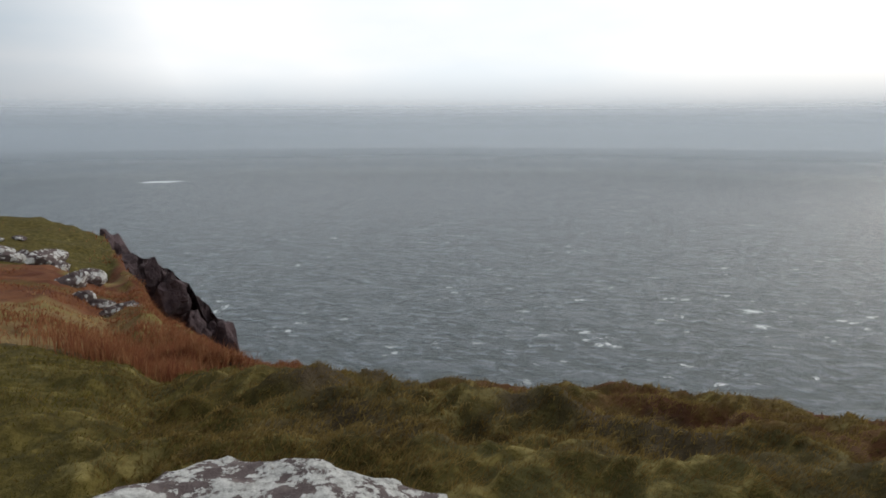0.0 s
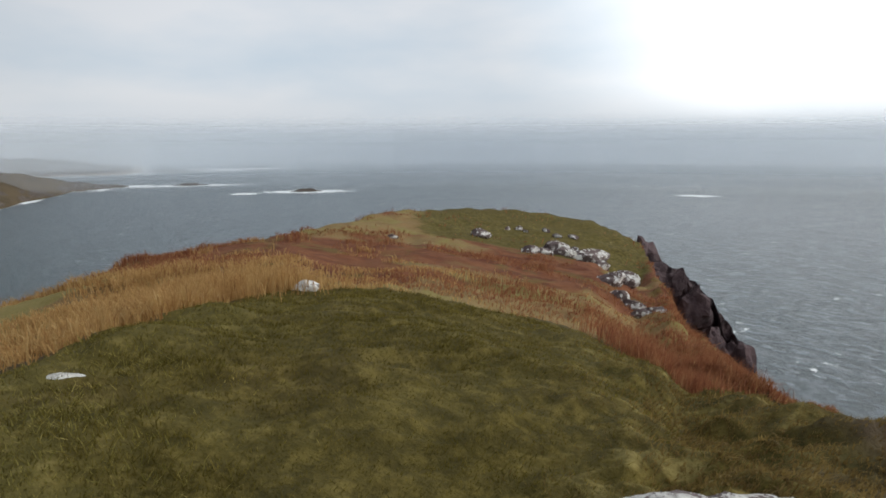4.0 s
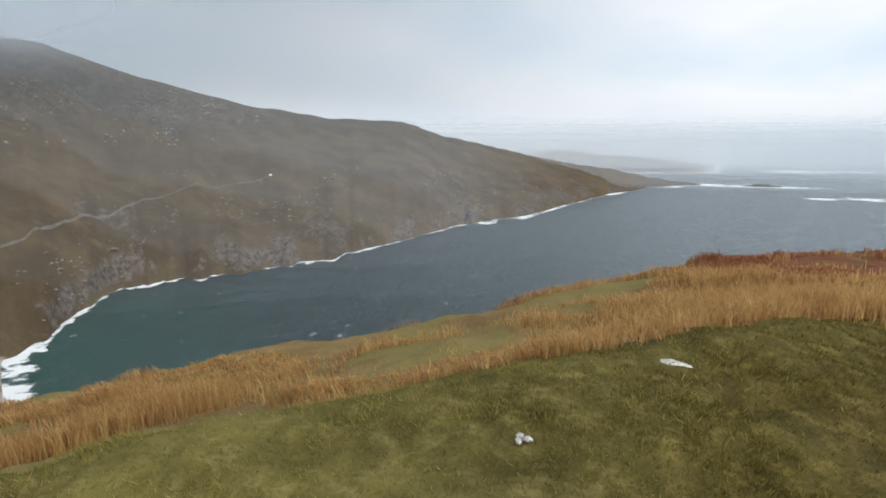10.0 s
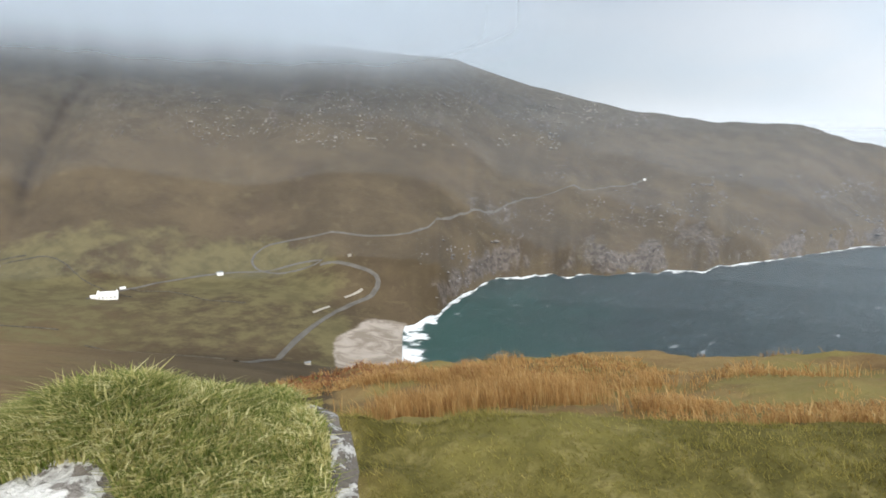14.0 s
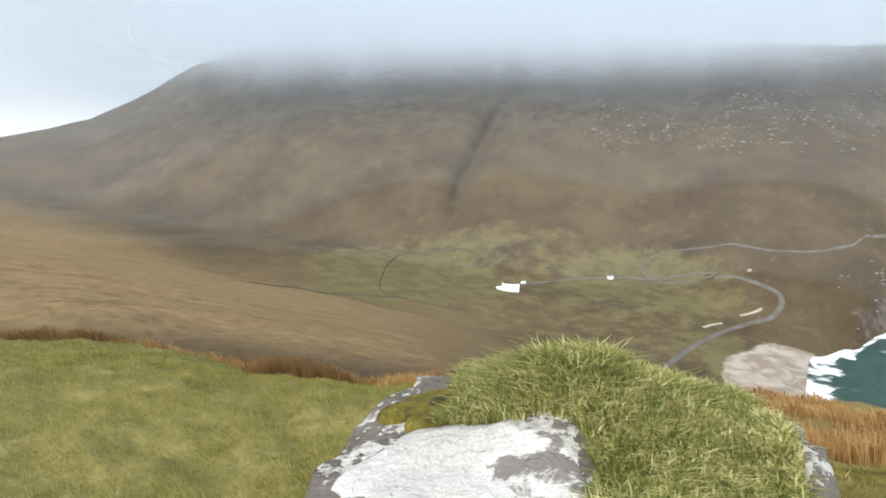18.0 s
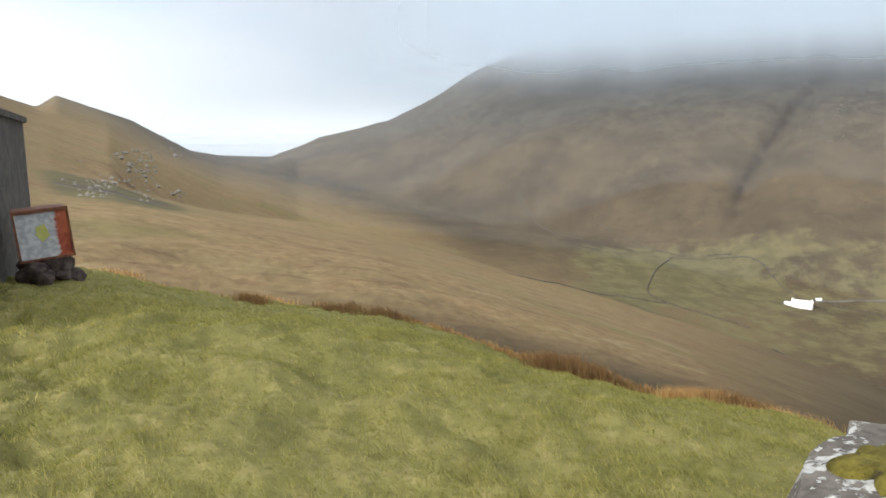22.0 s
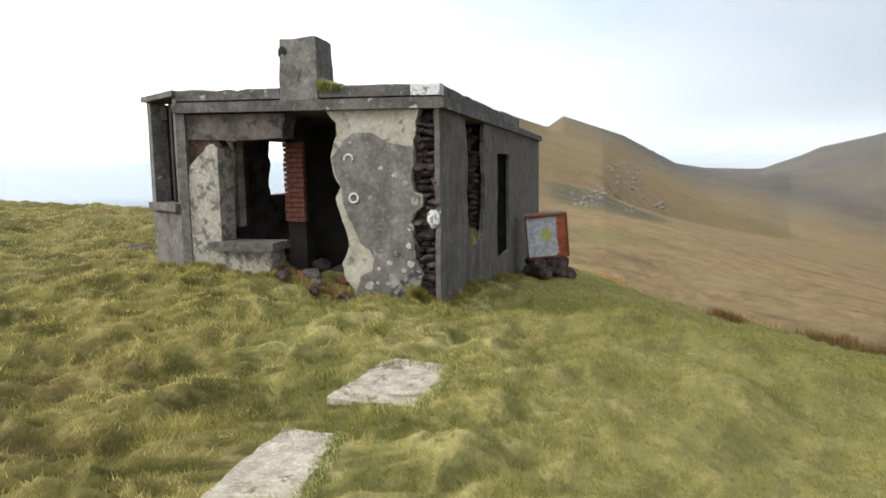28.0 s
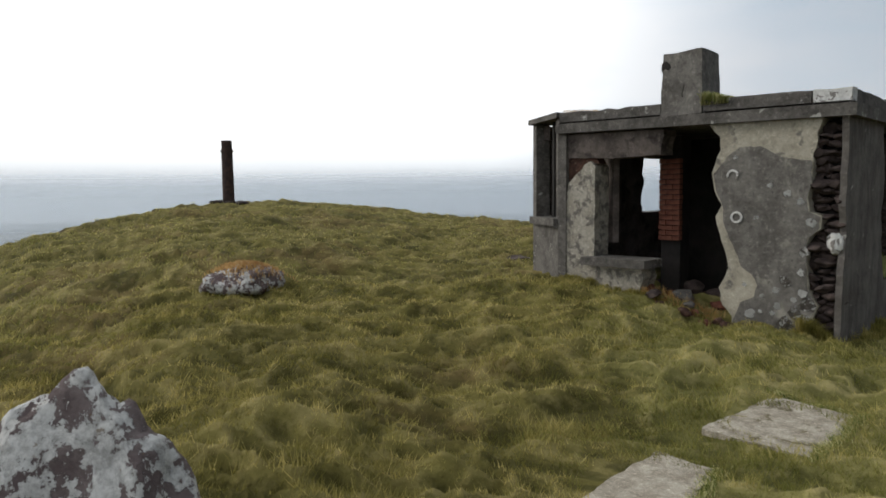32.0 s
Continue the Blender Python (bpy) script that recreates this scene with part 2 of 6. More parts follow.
    return m.done(col, 0.95, m.bump(tiny, 0.4, 0.012, n), spec=0.10)


def sea_material():
    m = Nodes("sea_water")
    turned = m.add("ShaderNodeMapping")
    turned.inputs["Rotation"].default_value = (0, 0, radians(14))
    m.link(m.co, turned.inputs[0])
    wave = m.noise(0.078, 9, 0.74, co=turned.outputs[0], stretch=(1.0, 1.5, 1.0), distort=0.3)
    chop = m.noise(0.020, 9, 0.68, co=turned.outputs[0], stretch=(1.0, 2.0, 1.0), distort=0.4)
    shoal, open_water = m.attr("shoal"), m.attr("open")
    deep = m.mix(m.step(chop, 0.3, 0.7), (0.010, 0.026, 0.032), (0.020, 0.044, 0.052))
    # pale sky sheen on open-water wave faces, painted into the colour
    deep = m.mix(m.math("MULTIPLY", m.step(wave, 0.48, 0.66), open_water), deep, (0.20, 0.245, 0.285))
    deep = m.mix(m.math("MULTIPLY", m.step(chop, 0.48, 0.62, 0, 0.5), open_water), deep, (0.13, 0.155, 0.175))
    col = m.mix(shoal, deep, (0.014, 0.066, 0.058))
    foam = m.attr("foam")
    lace = m.noise(0.045, 9, 0.74, distort=1.2)
    f = m.step(m.math("ADD", foam, m.math("MULTIPLY", m.math("SUBTRACT", lace, 0.5), 3.0)), 0.60, 0.80)
    f = m.math("MULTIPLY", f, m.step(foam, 0.05, 0.25))
    caps = m.math("MULTIPLY", m.step(m.noise(0.055, 6, 0.64, co=turned.outputs[0], stretch=(1.0, 1.2, 1.0)), 0.625, 0.66), m.step(m.noise(0.011, 4), 0.40, 0.56))
    caps = m.math("MULTIPLY", caps, m.step(open_water, 0.1, 0.7, 0.35, 1.0))
    white = m.math("MAXIMUM", f, m.math("MULTIPLY", caps, 0.8))
    col = m.mix(white, col, (0.80, 0.83, 0.84))
    rough = m.math("ADD", m.math("MULTIPLY", white, 0.6), 0.28)
    n = m.bump(wave, 1.0, 3.6, m.bump(chop, 0.5, 3.0))
    return m.done(col, rough, n, spec=0.5)


def plain(name, a, b, scale=3.0, rough=0.9, bump=0.3, dist=0.01, metal=0.0, spots=None, spot_scale=6.0, spot_lo=0.58, spot_hi=0.66, fleck=0.0):
    """Two mottled tones with grain, blotches where spots is given, and fine pale and dark flecks."""
    m = Nodes(name)
    n1, n2 = m.noise(scale, 7, 0.65), m.noise(scale * 9, 5, 0.7)
    col = m.mix(m.step(n1, 0.34, 0.66), a, b)
    col = m.mix(m.step(n2, 0.5, 0.8, 0, 0.45), col, tuple(c * 0.55 for c in a))
    if spots:
        col = m.mix(m.step(m.noise(spot_scale, 6, 0.62, distort=0.4), spot_lo, spot_hi), col, spots)
    if fleck:
        n3 = m.noise(scale * 6, 7, 0.82, distort=0.3)
        col = m.mix(m.step(n3, 0.53, 0.66, 0, fleck), col, tuple(min(0.8, c * 1.9) for c in b))
        col = m.mix(m.step(n3, 0.47, 0.36, 0, fleck), col, tuple(c * 0.4 for c in a))
    return m.done(col, rough, m.bump(n2, bump, dist, m.bump(n1, bump, dist * 4)), metal)


GROUND, SEA = ground_material(), sea_material()
CONCRETE = plain("grey_concrete", (0.058, 0.052, 0.046), (0.128, 0.117, 0.104), 3.2, spots=(0.34, 0.33, 0.30), spot_scale=7, spot_lo=0.63, spot_hi=0.69, bump=0.6, fleck=0.6)
RENDERED = plain("old_grey_render", (0.092, 0.084, 0.074), (0.165, 0.152, 0.135), 3.0, spots=(0.30, 0.28, 0.235), spot_scale=2.6, spot_lo=0.57, spot_hi=0.72, bump=0.6, fleck=0.6)
RUBBLE = plain("dark_rubble_stone", (0.030, 0.021, 0.019), (0.092, 0.067, 0.058), 4.0, spots=(0.30, 0.28, 0.26), spot_scale=5, spot_lo=0.64, spot_hi=0.70)
BRICK = plain("sooty_red_brick", (0.085, 0.028, 0.018), (0.18, 0.068, 0.044), 5.0)
CREAM = plain("pale_scaled_render", (0.25, 0.225, 0.175), (0.38, 0.345, 0.275), 3.0, spots=(0.14, 0.128, 0.112), spot_scale=5, spot_lo=0.57, spot_hi=0.68, fleck=0.45)
DARK_BROWN = plain("dark_brown_plaster", (0.052, 0.041, 0.035), (0.125, 0.103, 0.090), 2.4, spots=(0.026, 0.020, 0.017), spot_scale=3, spot_lo=0.52, spot_hi=0.66, fleck=0.5)
# near black, with the shade of insides, gaps and holes in the colour
NEAR_BLACK = plain("near_black_shade", (0.009, 0.008, 0.007), (0.026, 0.022, 0.020), 1.6)
LITTER = plain("earth_and_brick_crumbs", (0.040, 0.020, 0.014), (0.10, 0.048, 0.032), 6.0, spots=(0.16, 0.10, 0.07), spot_scale=14, bump=0.9, dist=0.02)


def streaked_material():
    """Grey cement render with dark runs of damp down its height and pale flaked spots."""
    m = Nodes("streaked_cement_render")
    n1, n2 = m.noise(3.0, 7, 0.65), m.noise(24, 5, 0.7)
    runs = m.noise(5.0, 6, 0.62, stretch=(1.0, 1.0, 0.22), distort=0.6)
    col = m.mix(m.step(n1, 0.34, 0.66), (0.080, 0.070, 0.062), (0.145, 0.130, 0.115))
    col = m.mix(m.step(runs, 0.48, 0.66, 0, 0.55), col, (0.042, 0.036, 0.032))
    col = m.mix(m.step(m.noise(20, 7, 0.82), 0.53, 0.66, 0, 0.5), col, (0.24, 0.215, 0.185))
    col = m.mix(m.step(runs, 0.42, 0.32, 0, 0.30), col, (0.17, 0.15, 0.13))
    col = m.mix(m.step(m.noise(7, 6, 0.62, distort=0.4), 0.66, 0.70), col, (0.36, 0.34, 0.30))
    return m.done(col, 0.92, m.bump(n2, 0.5, 0.01, m.bump(n1, 0.5, 0.04)))


STREAKED = streaked_material()


def lichen_material(name, size, stone_a, stone_b, cover=0.5):
    """Purple-grey stone under round crusts of white and grey lichen."""
    m = Nodes(name)
    n1, n2, n3 = m.noise(size, 8, 0.7), m.noise(size * 6, 6, 0.7), m.noise(size * 1.9, 6, 0.62, distort=0.25)
    col = m.mix(m.step(n1, 0.35, 0.65), stone_a, stone_b)
    col = m.mix(m.step(n2, 0.45, 0.75, 0, 0.6), col, tuple(c * 0.45 for c in stone_a))
    pale = m.mix(m.step(n2, 0.35, 0.65), (0.34, 0.33, 0.31), (0.62, 0.61, 0.58))
    crust = m.step(m.math("ADD", n3, m.math("MULTIPLY", m.math("SUBTRACT", n2, 0.5), 0.65)), cover, cover + 0.03)
    col = m.mix(crust, col, pale)
    col = m.mix(m.step(m.noise(size * 3.1, 6, 0.7), 0.63, 0.70, 0, 0.7), col, (0.17, 0.105, 0.05))
    return m.done(col, 0.95, m.bump(n2, 0.7, 0.02, m.bump(n1, 0.6, 0.08, m.bump(crust, 0.4, 0.006))), spec=0.15)


LICHEN = lichen_material("lichened_sandstone", 4.5, (0.10, 0.070, 0.070), (0.21, 0.165, 0.155), 0.50)
LICHEN_WHITE = lichen_material("white_lichened_boulder", 4.2, (0.115, 0.088, 0.085), (0.22, 0.18, 0.172), 0.47)
LICHEN_PALE = lichen_material("grey_lichened_stone", 9.0, (0.10, 0.088, 0.076), (0.22, 0.195, 0.170), 0.53)
LICHEN_FAR = lichen_material("lichened_crag", 1.1, (0.085, 0.060, 0.060), (0.17, 0.135, 0.125), 0.53)
WHITE_ROCK = plain("white_lichen_rock", (0.52, 0.51, 0.48), (0.78, 0.77, 0.74), 8.0, spots=(0.22, 0.20, 0.18), spot_scale=8, spot_lo=0.55, spot_hi=0.60, bump=0.8, dist=0.02)
CLIFF = plain("purple_cliff_rock", (0.034, 0.021, 0.024), (0.110, 0.074, 0.077), 0.5, spots=(0.26, 0.22, 0.21), spot_scale=0.9, spot_lo=0.64, spot_hi=0.72, bump=0.8, dist=0.12)
SLAB = plain("worn_concrete_slab", (0.24, 0.205, 0.155), (0.42, 0.375, 0.30), 7.0, spots=(0.11, 0.090, 0.045), spot_scale=5, spot_lo=0.55, spot_hi=0.66, bump=0.8, dist=0.006, fleck=0.6)
IRON = plain("dark_weathered_iron", (0.030, 0.022, 0.021), (0.075, 0.045, 0.036), 5.0, metal=0.1)
RUST = plain("rusty_iron", (0.10, 0.045, 0.028), (0.24, 0.10, 0.05), 6.0, metal=0.2)
WHITEWASH = plain("white_house_paint", (0.72, 0.72, 0.70), (0.84, 0.84, 0.82), 0.4)
SLATE = plain("grey_slate", (0.16, 0.17, 0.18), (0.24, 0.25, 0.26), 0.5)
TARMAC = plain("pale_worn_tarmac", (0.085, 0.078, 0.068), (0.125, 0.115, 0.100), 0.1)
FLAKED = plain("flaking_pale_render", (0.25, 0.225, 0.18), (0.37, 0.34, 0.285), 3.0, spots=(0.120, 0.108, 0.094), spot_scale=6.0, spot_lo=0.47, spot_hi=0.60, bump=0.7, fleck=0.55)

# ---- the lie of the land, by bearing (degrees to the left of +y) and distance from the look-out ----
# brow of the near turf: bearing, angle of dip, and its distance
BROW_DIP = [-60, -21, -34, -21.2, -26, -21.4, -17, -21.9, -10, -22.5, -3, -22.8, 4, -21.6, 10, -20.9, 14.5, -20.1, 19, -18.4, 23, -15.6, 27, -8.4, 31, -6.7, 38, -5.9, 45, -5.7, 52, -6.8, 58, -7.9, 66, -9.4,
            73, -10.8, 86, -14, 100, -16.6, 112, -18.3, 124, -19.2, 132, -19.8, 145, -20.8, 162, -19.6, 172, -17.4, 184, -13.5, 196, -11.9,
            205, -8.8, 215, -7, 225, -4.2, 240, -2.95, 250, -1.8, 263, -0.5, 270, -1.1, 280, -2.6, 290, -8, 300, -21]
BROW_FAR = [-60, 14, 0, 14, 19, 17, 23, 21, 27, 48, 31, 52, 38, 50, 45, 46, 52, 38, 58, 30, 66, 24, 73, 20, 86, 17, 112, 16, 132, 17, 145, 15,
            162, 16, 172, 17, 184, 20, 196, 23, 205, 25, 215, 22, 240, 26, 250, 30, 263, 32, 270, 28, 280, 22, 290, 16, 300, 14]
# shoulder of the mound that the look-out stands on
KNOLL_DIP = [-60, -25, 10, -24.5, 23, -23, 27, -21, 31, -20, 38, -18, 45, -16, 52, -15.3, 66, -15.5, 73, -16.8, 86, -18.6, 100, -21, 112, -22,
             124, -23.5, 145, -23.5, 162, -21.5, 172, -19.5, 184, -15.5, 196, -14, 205, -13, 215, -16.4, 240, -16.2, 250, -13.5, 263, -10,
             270, -10.5, 280, -14, 290, -20, 300, -25]
KNOLL_FAR = [-60, 4, 19, 4, 31, 5, 45, 6, 58, 6, 66, 5.5, 73, 4.7, 86, 4.2, 100, 4, 132, 4, 162, 5, 172, 6, 184, 8, 205, 8, 215, 6, 240, 6, 263, 8,
             280, 7, 290, 5, 300, 4]
# the hollow before the headland's crest: angle of dip at three quarters of the way to the brow
HOLLOW_DIP = [-60, -20, 18, -17.5, 22, -15.2, 26, -12.6, 31, -9.9, 35, -9.5, 40.4, -8.9, 45, -8.3, 52, -8.6, 60, -9.4, 70, -11, 300, -20]
# slope below the brow at 80 m, its foot (the tideline or the valley floor), the far shore or far valley edge, and the far ridge
SLOPE_Z = [-60, -55, 60, -50, 100, -50, 124, -45, 131, -36, 137.5, -32, 149, -27, 160, -22, 172, -17, 184, -12, 196, -8, 204, -5.5, 213, -4,
           220, -5, 228, -12, 236, -32, 245, -50, 300, -55]
FOOT_FAR = [-60, 210, 100, 230, 122, 260, 125.2, 420, 131, 430, 149, 450, 160, 480, 172, 520, 178, 560, 184, 600, 190, 620, 196, 450, 200, 330,
            204, 230, 208, 200, 228, 200, 300, 210]
FOOT_Z = [-60, -157, 124, -157, 125.2, -149, 131, -147, 137.5, -140, 149, -128, 160, -113, 172, -94, 178, -84, 184, -74, 190, -62, 196, -38,
          200, -22, 204, -9, 208, -4, 213, 2, 220, 0, 228, -30, 236, -110, 245, -157, 300, -157]
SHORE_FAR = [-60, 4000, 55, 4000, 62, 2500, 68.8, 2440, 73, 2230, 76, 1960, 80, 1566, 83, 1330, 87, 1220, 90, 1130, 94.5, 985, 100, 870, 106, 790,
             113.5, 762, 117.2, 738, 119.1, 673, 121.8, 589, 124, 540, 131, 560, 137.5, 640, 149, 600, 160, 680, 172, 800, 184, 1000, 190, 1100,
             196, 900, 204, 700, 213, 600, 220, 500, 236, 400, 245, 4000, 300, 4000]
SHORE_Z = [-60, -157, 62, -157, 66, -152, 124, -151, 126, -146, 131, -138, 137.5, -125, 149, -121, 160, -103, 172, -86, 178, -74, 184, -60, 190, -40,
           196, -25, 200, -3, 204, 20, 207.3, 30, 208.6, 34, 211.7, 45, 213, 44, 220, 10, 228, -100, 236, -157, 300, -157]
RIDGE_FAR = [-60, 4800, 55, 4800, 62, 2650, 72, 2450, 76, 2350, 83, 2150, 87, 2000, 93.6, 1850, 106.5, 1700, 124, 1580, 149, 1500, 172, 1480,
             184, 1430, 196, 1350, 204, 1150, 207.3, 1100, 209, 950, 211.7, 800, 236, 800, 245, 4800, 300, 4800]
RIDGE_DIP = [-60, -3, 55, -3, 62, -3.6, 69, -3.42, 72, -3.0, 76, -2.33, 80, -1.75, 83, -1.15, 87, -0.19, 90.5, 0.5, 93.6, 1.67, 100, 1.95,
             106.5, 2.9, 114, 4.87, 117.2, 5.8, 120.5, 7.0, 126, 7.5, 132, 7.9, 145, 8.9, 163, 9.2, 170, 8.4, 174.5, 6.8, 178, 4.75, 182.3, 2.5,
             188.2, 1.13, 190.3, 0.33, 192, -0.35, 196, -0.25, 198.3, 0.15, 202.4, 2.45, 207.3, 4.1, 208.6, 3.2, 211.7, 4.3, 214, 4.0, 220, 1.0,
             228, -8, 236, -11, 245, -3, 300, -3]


def by_bearing(table, az):
    az = (np.asarray(az, float) + 60) % 360 - 60
    return np.interp(az, table[0::2], table[1::2])


RNG = np.random.default_rng(7)
LATTICE = RNG.random((256, 256))


def value_noise(x, y):
    xi, yi = np.floor(x).astype(int), np.floor(y).astype(int)
    fx, fy = x - xi, y - yi
    fx, fy = fx * fx * (3 - 2 * fx), fy * fy * (3 - 2 * fy)
    a, b = LATTICE[xi & 255, yi & 255], LATTICE[(xi + 1) & 255, yi & 255]
    c, d = LATTICE[xi & 255, (yi + 1) & 255], LATTICE[(xi + 1) & 255, (yi + 1) & 255]
    return (a + (b - a) * fx) * (1 - fy) + (c + (d - c) * fx) * fy - 0.5


def fbm(x, y, octaves=4, gain=0.5):
    total, amp = 0.0, 1.0
    for k in range(octaves):
        total = total + amp * value_noise(x * 2 ** k + 17.3 * k, y * 2 ** k + 5.1 * k)
        amp *= gain
    return total


def smooth(a, lo, hi):
    t = np.clip((a - lo) / (hi - lo), 0, 1)
    return t * t * (3 - 2 * t)


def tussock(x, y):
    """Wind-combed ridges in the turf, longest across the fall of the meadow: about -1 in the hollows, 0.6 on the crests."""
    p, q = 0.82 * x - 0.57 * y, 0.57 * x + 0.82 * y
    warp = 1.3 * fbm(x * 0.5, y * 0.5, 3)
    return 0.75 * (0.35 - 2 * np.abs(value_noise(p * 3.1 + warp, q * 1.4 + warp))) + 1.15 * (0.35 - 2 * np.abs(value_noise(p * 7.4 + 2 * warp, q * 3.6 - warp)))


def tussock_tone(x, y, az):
    """Straw on the crests (1), green darkened with painted shade in the hollows (0); evened out where the meadow is
    grazed and on the mound.
    """
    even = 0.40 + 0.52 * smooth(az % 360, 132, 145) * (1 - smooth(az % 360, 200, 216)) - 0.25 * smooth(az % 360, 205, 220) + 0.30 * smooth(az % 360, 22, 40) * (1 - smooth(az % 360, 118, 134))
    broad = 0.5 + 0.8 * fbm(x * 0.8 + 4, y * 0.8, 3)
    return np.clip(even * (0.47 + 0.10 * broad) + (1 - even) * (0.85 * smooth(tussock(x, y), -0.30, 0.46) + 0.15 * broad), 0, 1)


ISLES = [(55.4, 2040, 70, 28, 9), (64.6, 2440, 95, 22, 5), (60.5, 1990, 20, 12, 0.5), (22.9, 1900, 26, 12, 0.0), (74.0, 3480, 130, 60, 8),
         (60.5, 3800, 200, 40, 5), (66.0, 3600, 220, 40, 4)]


def height(az, r):
    """Height above the eye's level; az in degrees, r in metres, arrays of one shape with r rising along the last axis."""
    x, y = -r * np.sin(np.radians(az)), r * np.cos(np.radians(az))
    dip = lambda d, far: far * np.tan(np.radians(d))
    r1, r2 = by_bearing(KNOLL_FAR, az), by_bearing(BROW_FAR, az)
    z1, z2 = dip(by_bearing(KNOLL_DIP, az), r1), dip(by_bearing(BROW_DIP, az), r2)
    rim = smooth(az % 360, 40, 70) * (1 - smooth(az % 360, 128, 150))
    rm = r1 + 0.30 * (r2 - r1)
    dent = smooth(az, 17, 24) * (1 - smooth(az, 50, 60))
    rn = r1 + 0.72 * (r2 - r1)
    zn = z1 + 0.72 * (z2 - z1)
    zn = zn + dent * (np.minimum(zn, dip(by_bearing(HOLLOW_DIP, az), rn)) - zn)
    zm = z1 + (0.30 + 0.10 * dent) / 0.72 * (zn - z1) - 0.35 * rim
    za, rb, zb = by_bearing(SLOPE_Z, az), by_bearing(FOOT_FAR, az), by_bearing(FOOT_Z, az)
    ra = np.maximum(80, r2 + 45)
    rb = np.maximum(rb, ra + 60)
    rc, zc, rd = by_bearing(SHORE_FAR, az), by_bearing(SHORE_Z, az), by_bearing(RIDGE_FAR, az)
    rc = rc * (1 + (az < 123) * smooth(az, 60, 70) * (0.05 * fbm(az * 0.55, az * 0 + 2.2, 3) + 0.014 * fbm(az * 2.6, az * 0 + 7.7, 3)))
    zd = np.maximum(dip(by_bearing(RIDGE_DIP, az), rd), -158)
    rise = zd - zc
    coast = 1 - smooth(az % 360, 117, 126)
    wet = (zc < -149) & (zb < -149)
    nodes = [(0, -1.6), (r1, z1), (rm, zm), (rn, zn), (r2, z2), (r2 * 1.12 + 1, z2 - 0.9 - 0.05 * r2), (ra, za), (rb, zb),
             (rc - 48, np.where(wet, -160, zb + (zc - zb) * (rc - 48 - rb) / np.maximum(rc - rb, 1))), (rc, zc),
             (rc + 12 + 0.02 * (rd - rc), zc + (0.02 + 0.09 * coast) * rise + 2 * (rise > 20) * coast), (rc + 0.35 * (rd - rc), zc + 0.45 * rise), (rc + 0.7 * (rd - rc), zc + 0.82 * rise), (rd, zd),
             (rd * 1.25, zd - 0.06 * rd), (5200, -158)]
    h = np.full(r.shape, -158.0)
    for (p, zp), (q, zq) in zip(nodes, nodes[1:]):
        t = np.clip((r - p) / np.maximum(q - p, 1e-3), 0, 1)
        h = np.where((r >= p), zp + (zq - zp) * t, h)
    h = np.where(r >= 5200, -158, h)
    near = smooth(r, 1.5, 4) * (1 - smooth(r, 40, 90))
    for sx, sy in ((3.72, -3.99), (3.26, -2.42)):
        near = near * (1 - 0.95 * np.exp(-(((x - sx) ** 2 + (y - sy) ** 2) / 0.7) ** 2))
    # wind-combed tussocks, longest across the fall of the meadow
    a3 = az % 360
    comb = 0.045 * smooth(a3, 196, 222) * (1 - smooth(a3, 292, 310)) + 0.05
    grazed = smooth(a3, 132, 145) * (1 - smooth(a3, 196, 214))
    mound = smooth(a3, 22, 40) * (1 - smooth(a3, 118, 134))
    comb = comb * (1 - 0.85 * grazed) * (1 - 0.6 * mound)
    h = h + near * comb * tussock(x, y)
    h = h + near * (0.13 * (1 - 0.55 * mound) * fbm(x * 2.9, y * 2.0, 3) + 0.20 * (1 - 0.6 * grazed - 0.35 * mound - 0.4 * smooth(a3, 196, 222) * (1 - smooth(a3, 292, 310))) * fbm(x * 0.9, y * 0.9, 4) + 0.35 * fbm(x * 0.22, y * 0.22, 3) * smooth(r, 4, 12))
    # the turf banked up against the hut's front
    h = h + 0.27 * np.exp(-((x - 8.9) ** 2 + (y + 5.64) ** 2) / 4.84)
    # terracettes on the seaward turf
    sea_side = smooth(az % 360, 300, 325) + (1 - smooth(az % 360, 14, 30)) * (az % 360 < 180)
    h = h + near * np.clip(sea_side, 0, 1) * (0.17 * np.sin(r * 2.6 + 7 * fbm(x * 0.35, y * 0.35, 3)) + 0.5 * (0.16 - np.abs(fbm(x * 0.55 + 9, y * 1.1, 3)))) * smooth(r, 3.0, 5.5) * (1 - 0.7 * smooth(r, 11, 14))
    land = smooth(h, -150, -120) * smooth(r, 60, 200)
    calm = 1 - 0.75 * smooth(r, 0.85 * rd, rd) * (1 - smooth(r, rd, rd * 1.1))
    h = h + land * calm * (1 - 0.7 * smooth(az % 360, 186, 198)) * np.minimum(0.012 * r, 13) * fbm(x / 130, y / 130, 6, 0.5)
    # gullies and ribs that run down the slopes
    spread = smooth(h, -150, -105) * smooth(r, 650, 1000) * calm
    bent = az + 2.2 * fbm(x / 320, y / 320, 3)
    h = h + spread * 4.5 * fbm(bent * 0.33, r / 900, 4, 0.55) * (1 - smooth(az % 360, 172, 190))
    cut = az - (154.6 - 0.036 * (h + 73)) + 0.8 * fbm(x / 90, y / 90, 3)
    h = h - 17 * np.exp(-(cut / 1.1) ** 2) * smooth(r, 680, 800) * (1 - smooth(h, 60, 120))
    crag = smooth(az, 64, 76) * (1 - smooth(az, 121, 124)) * smooth(h, -152, -148) * (1 - smooth(h, -110, -60)) * (r > 400)
    h = h + crag * (4 * fbm(x / 34, y / 34, 4, 0.6) + 0.8 * fbm(bent * 0.9, h / 22, 3, 0.6))
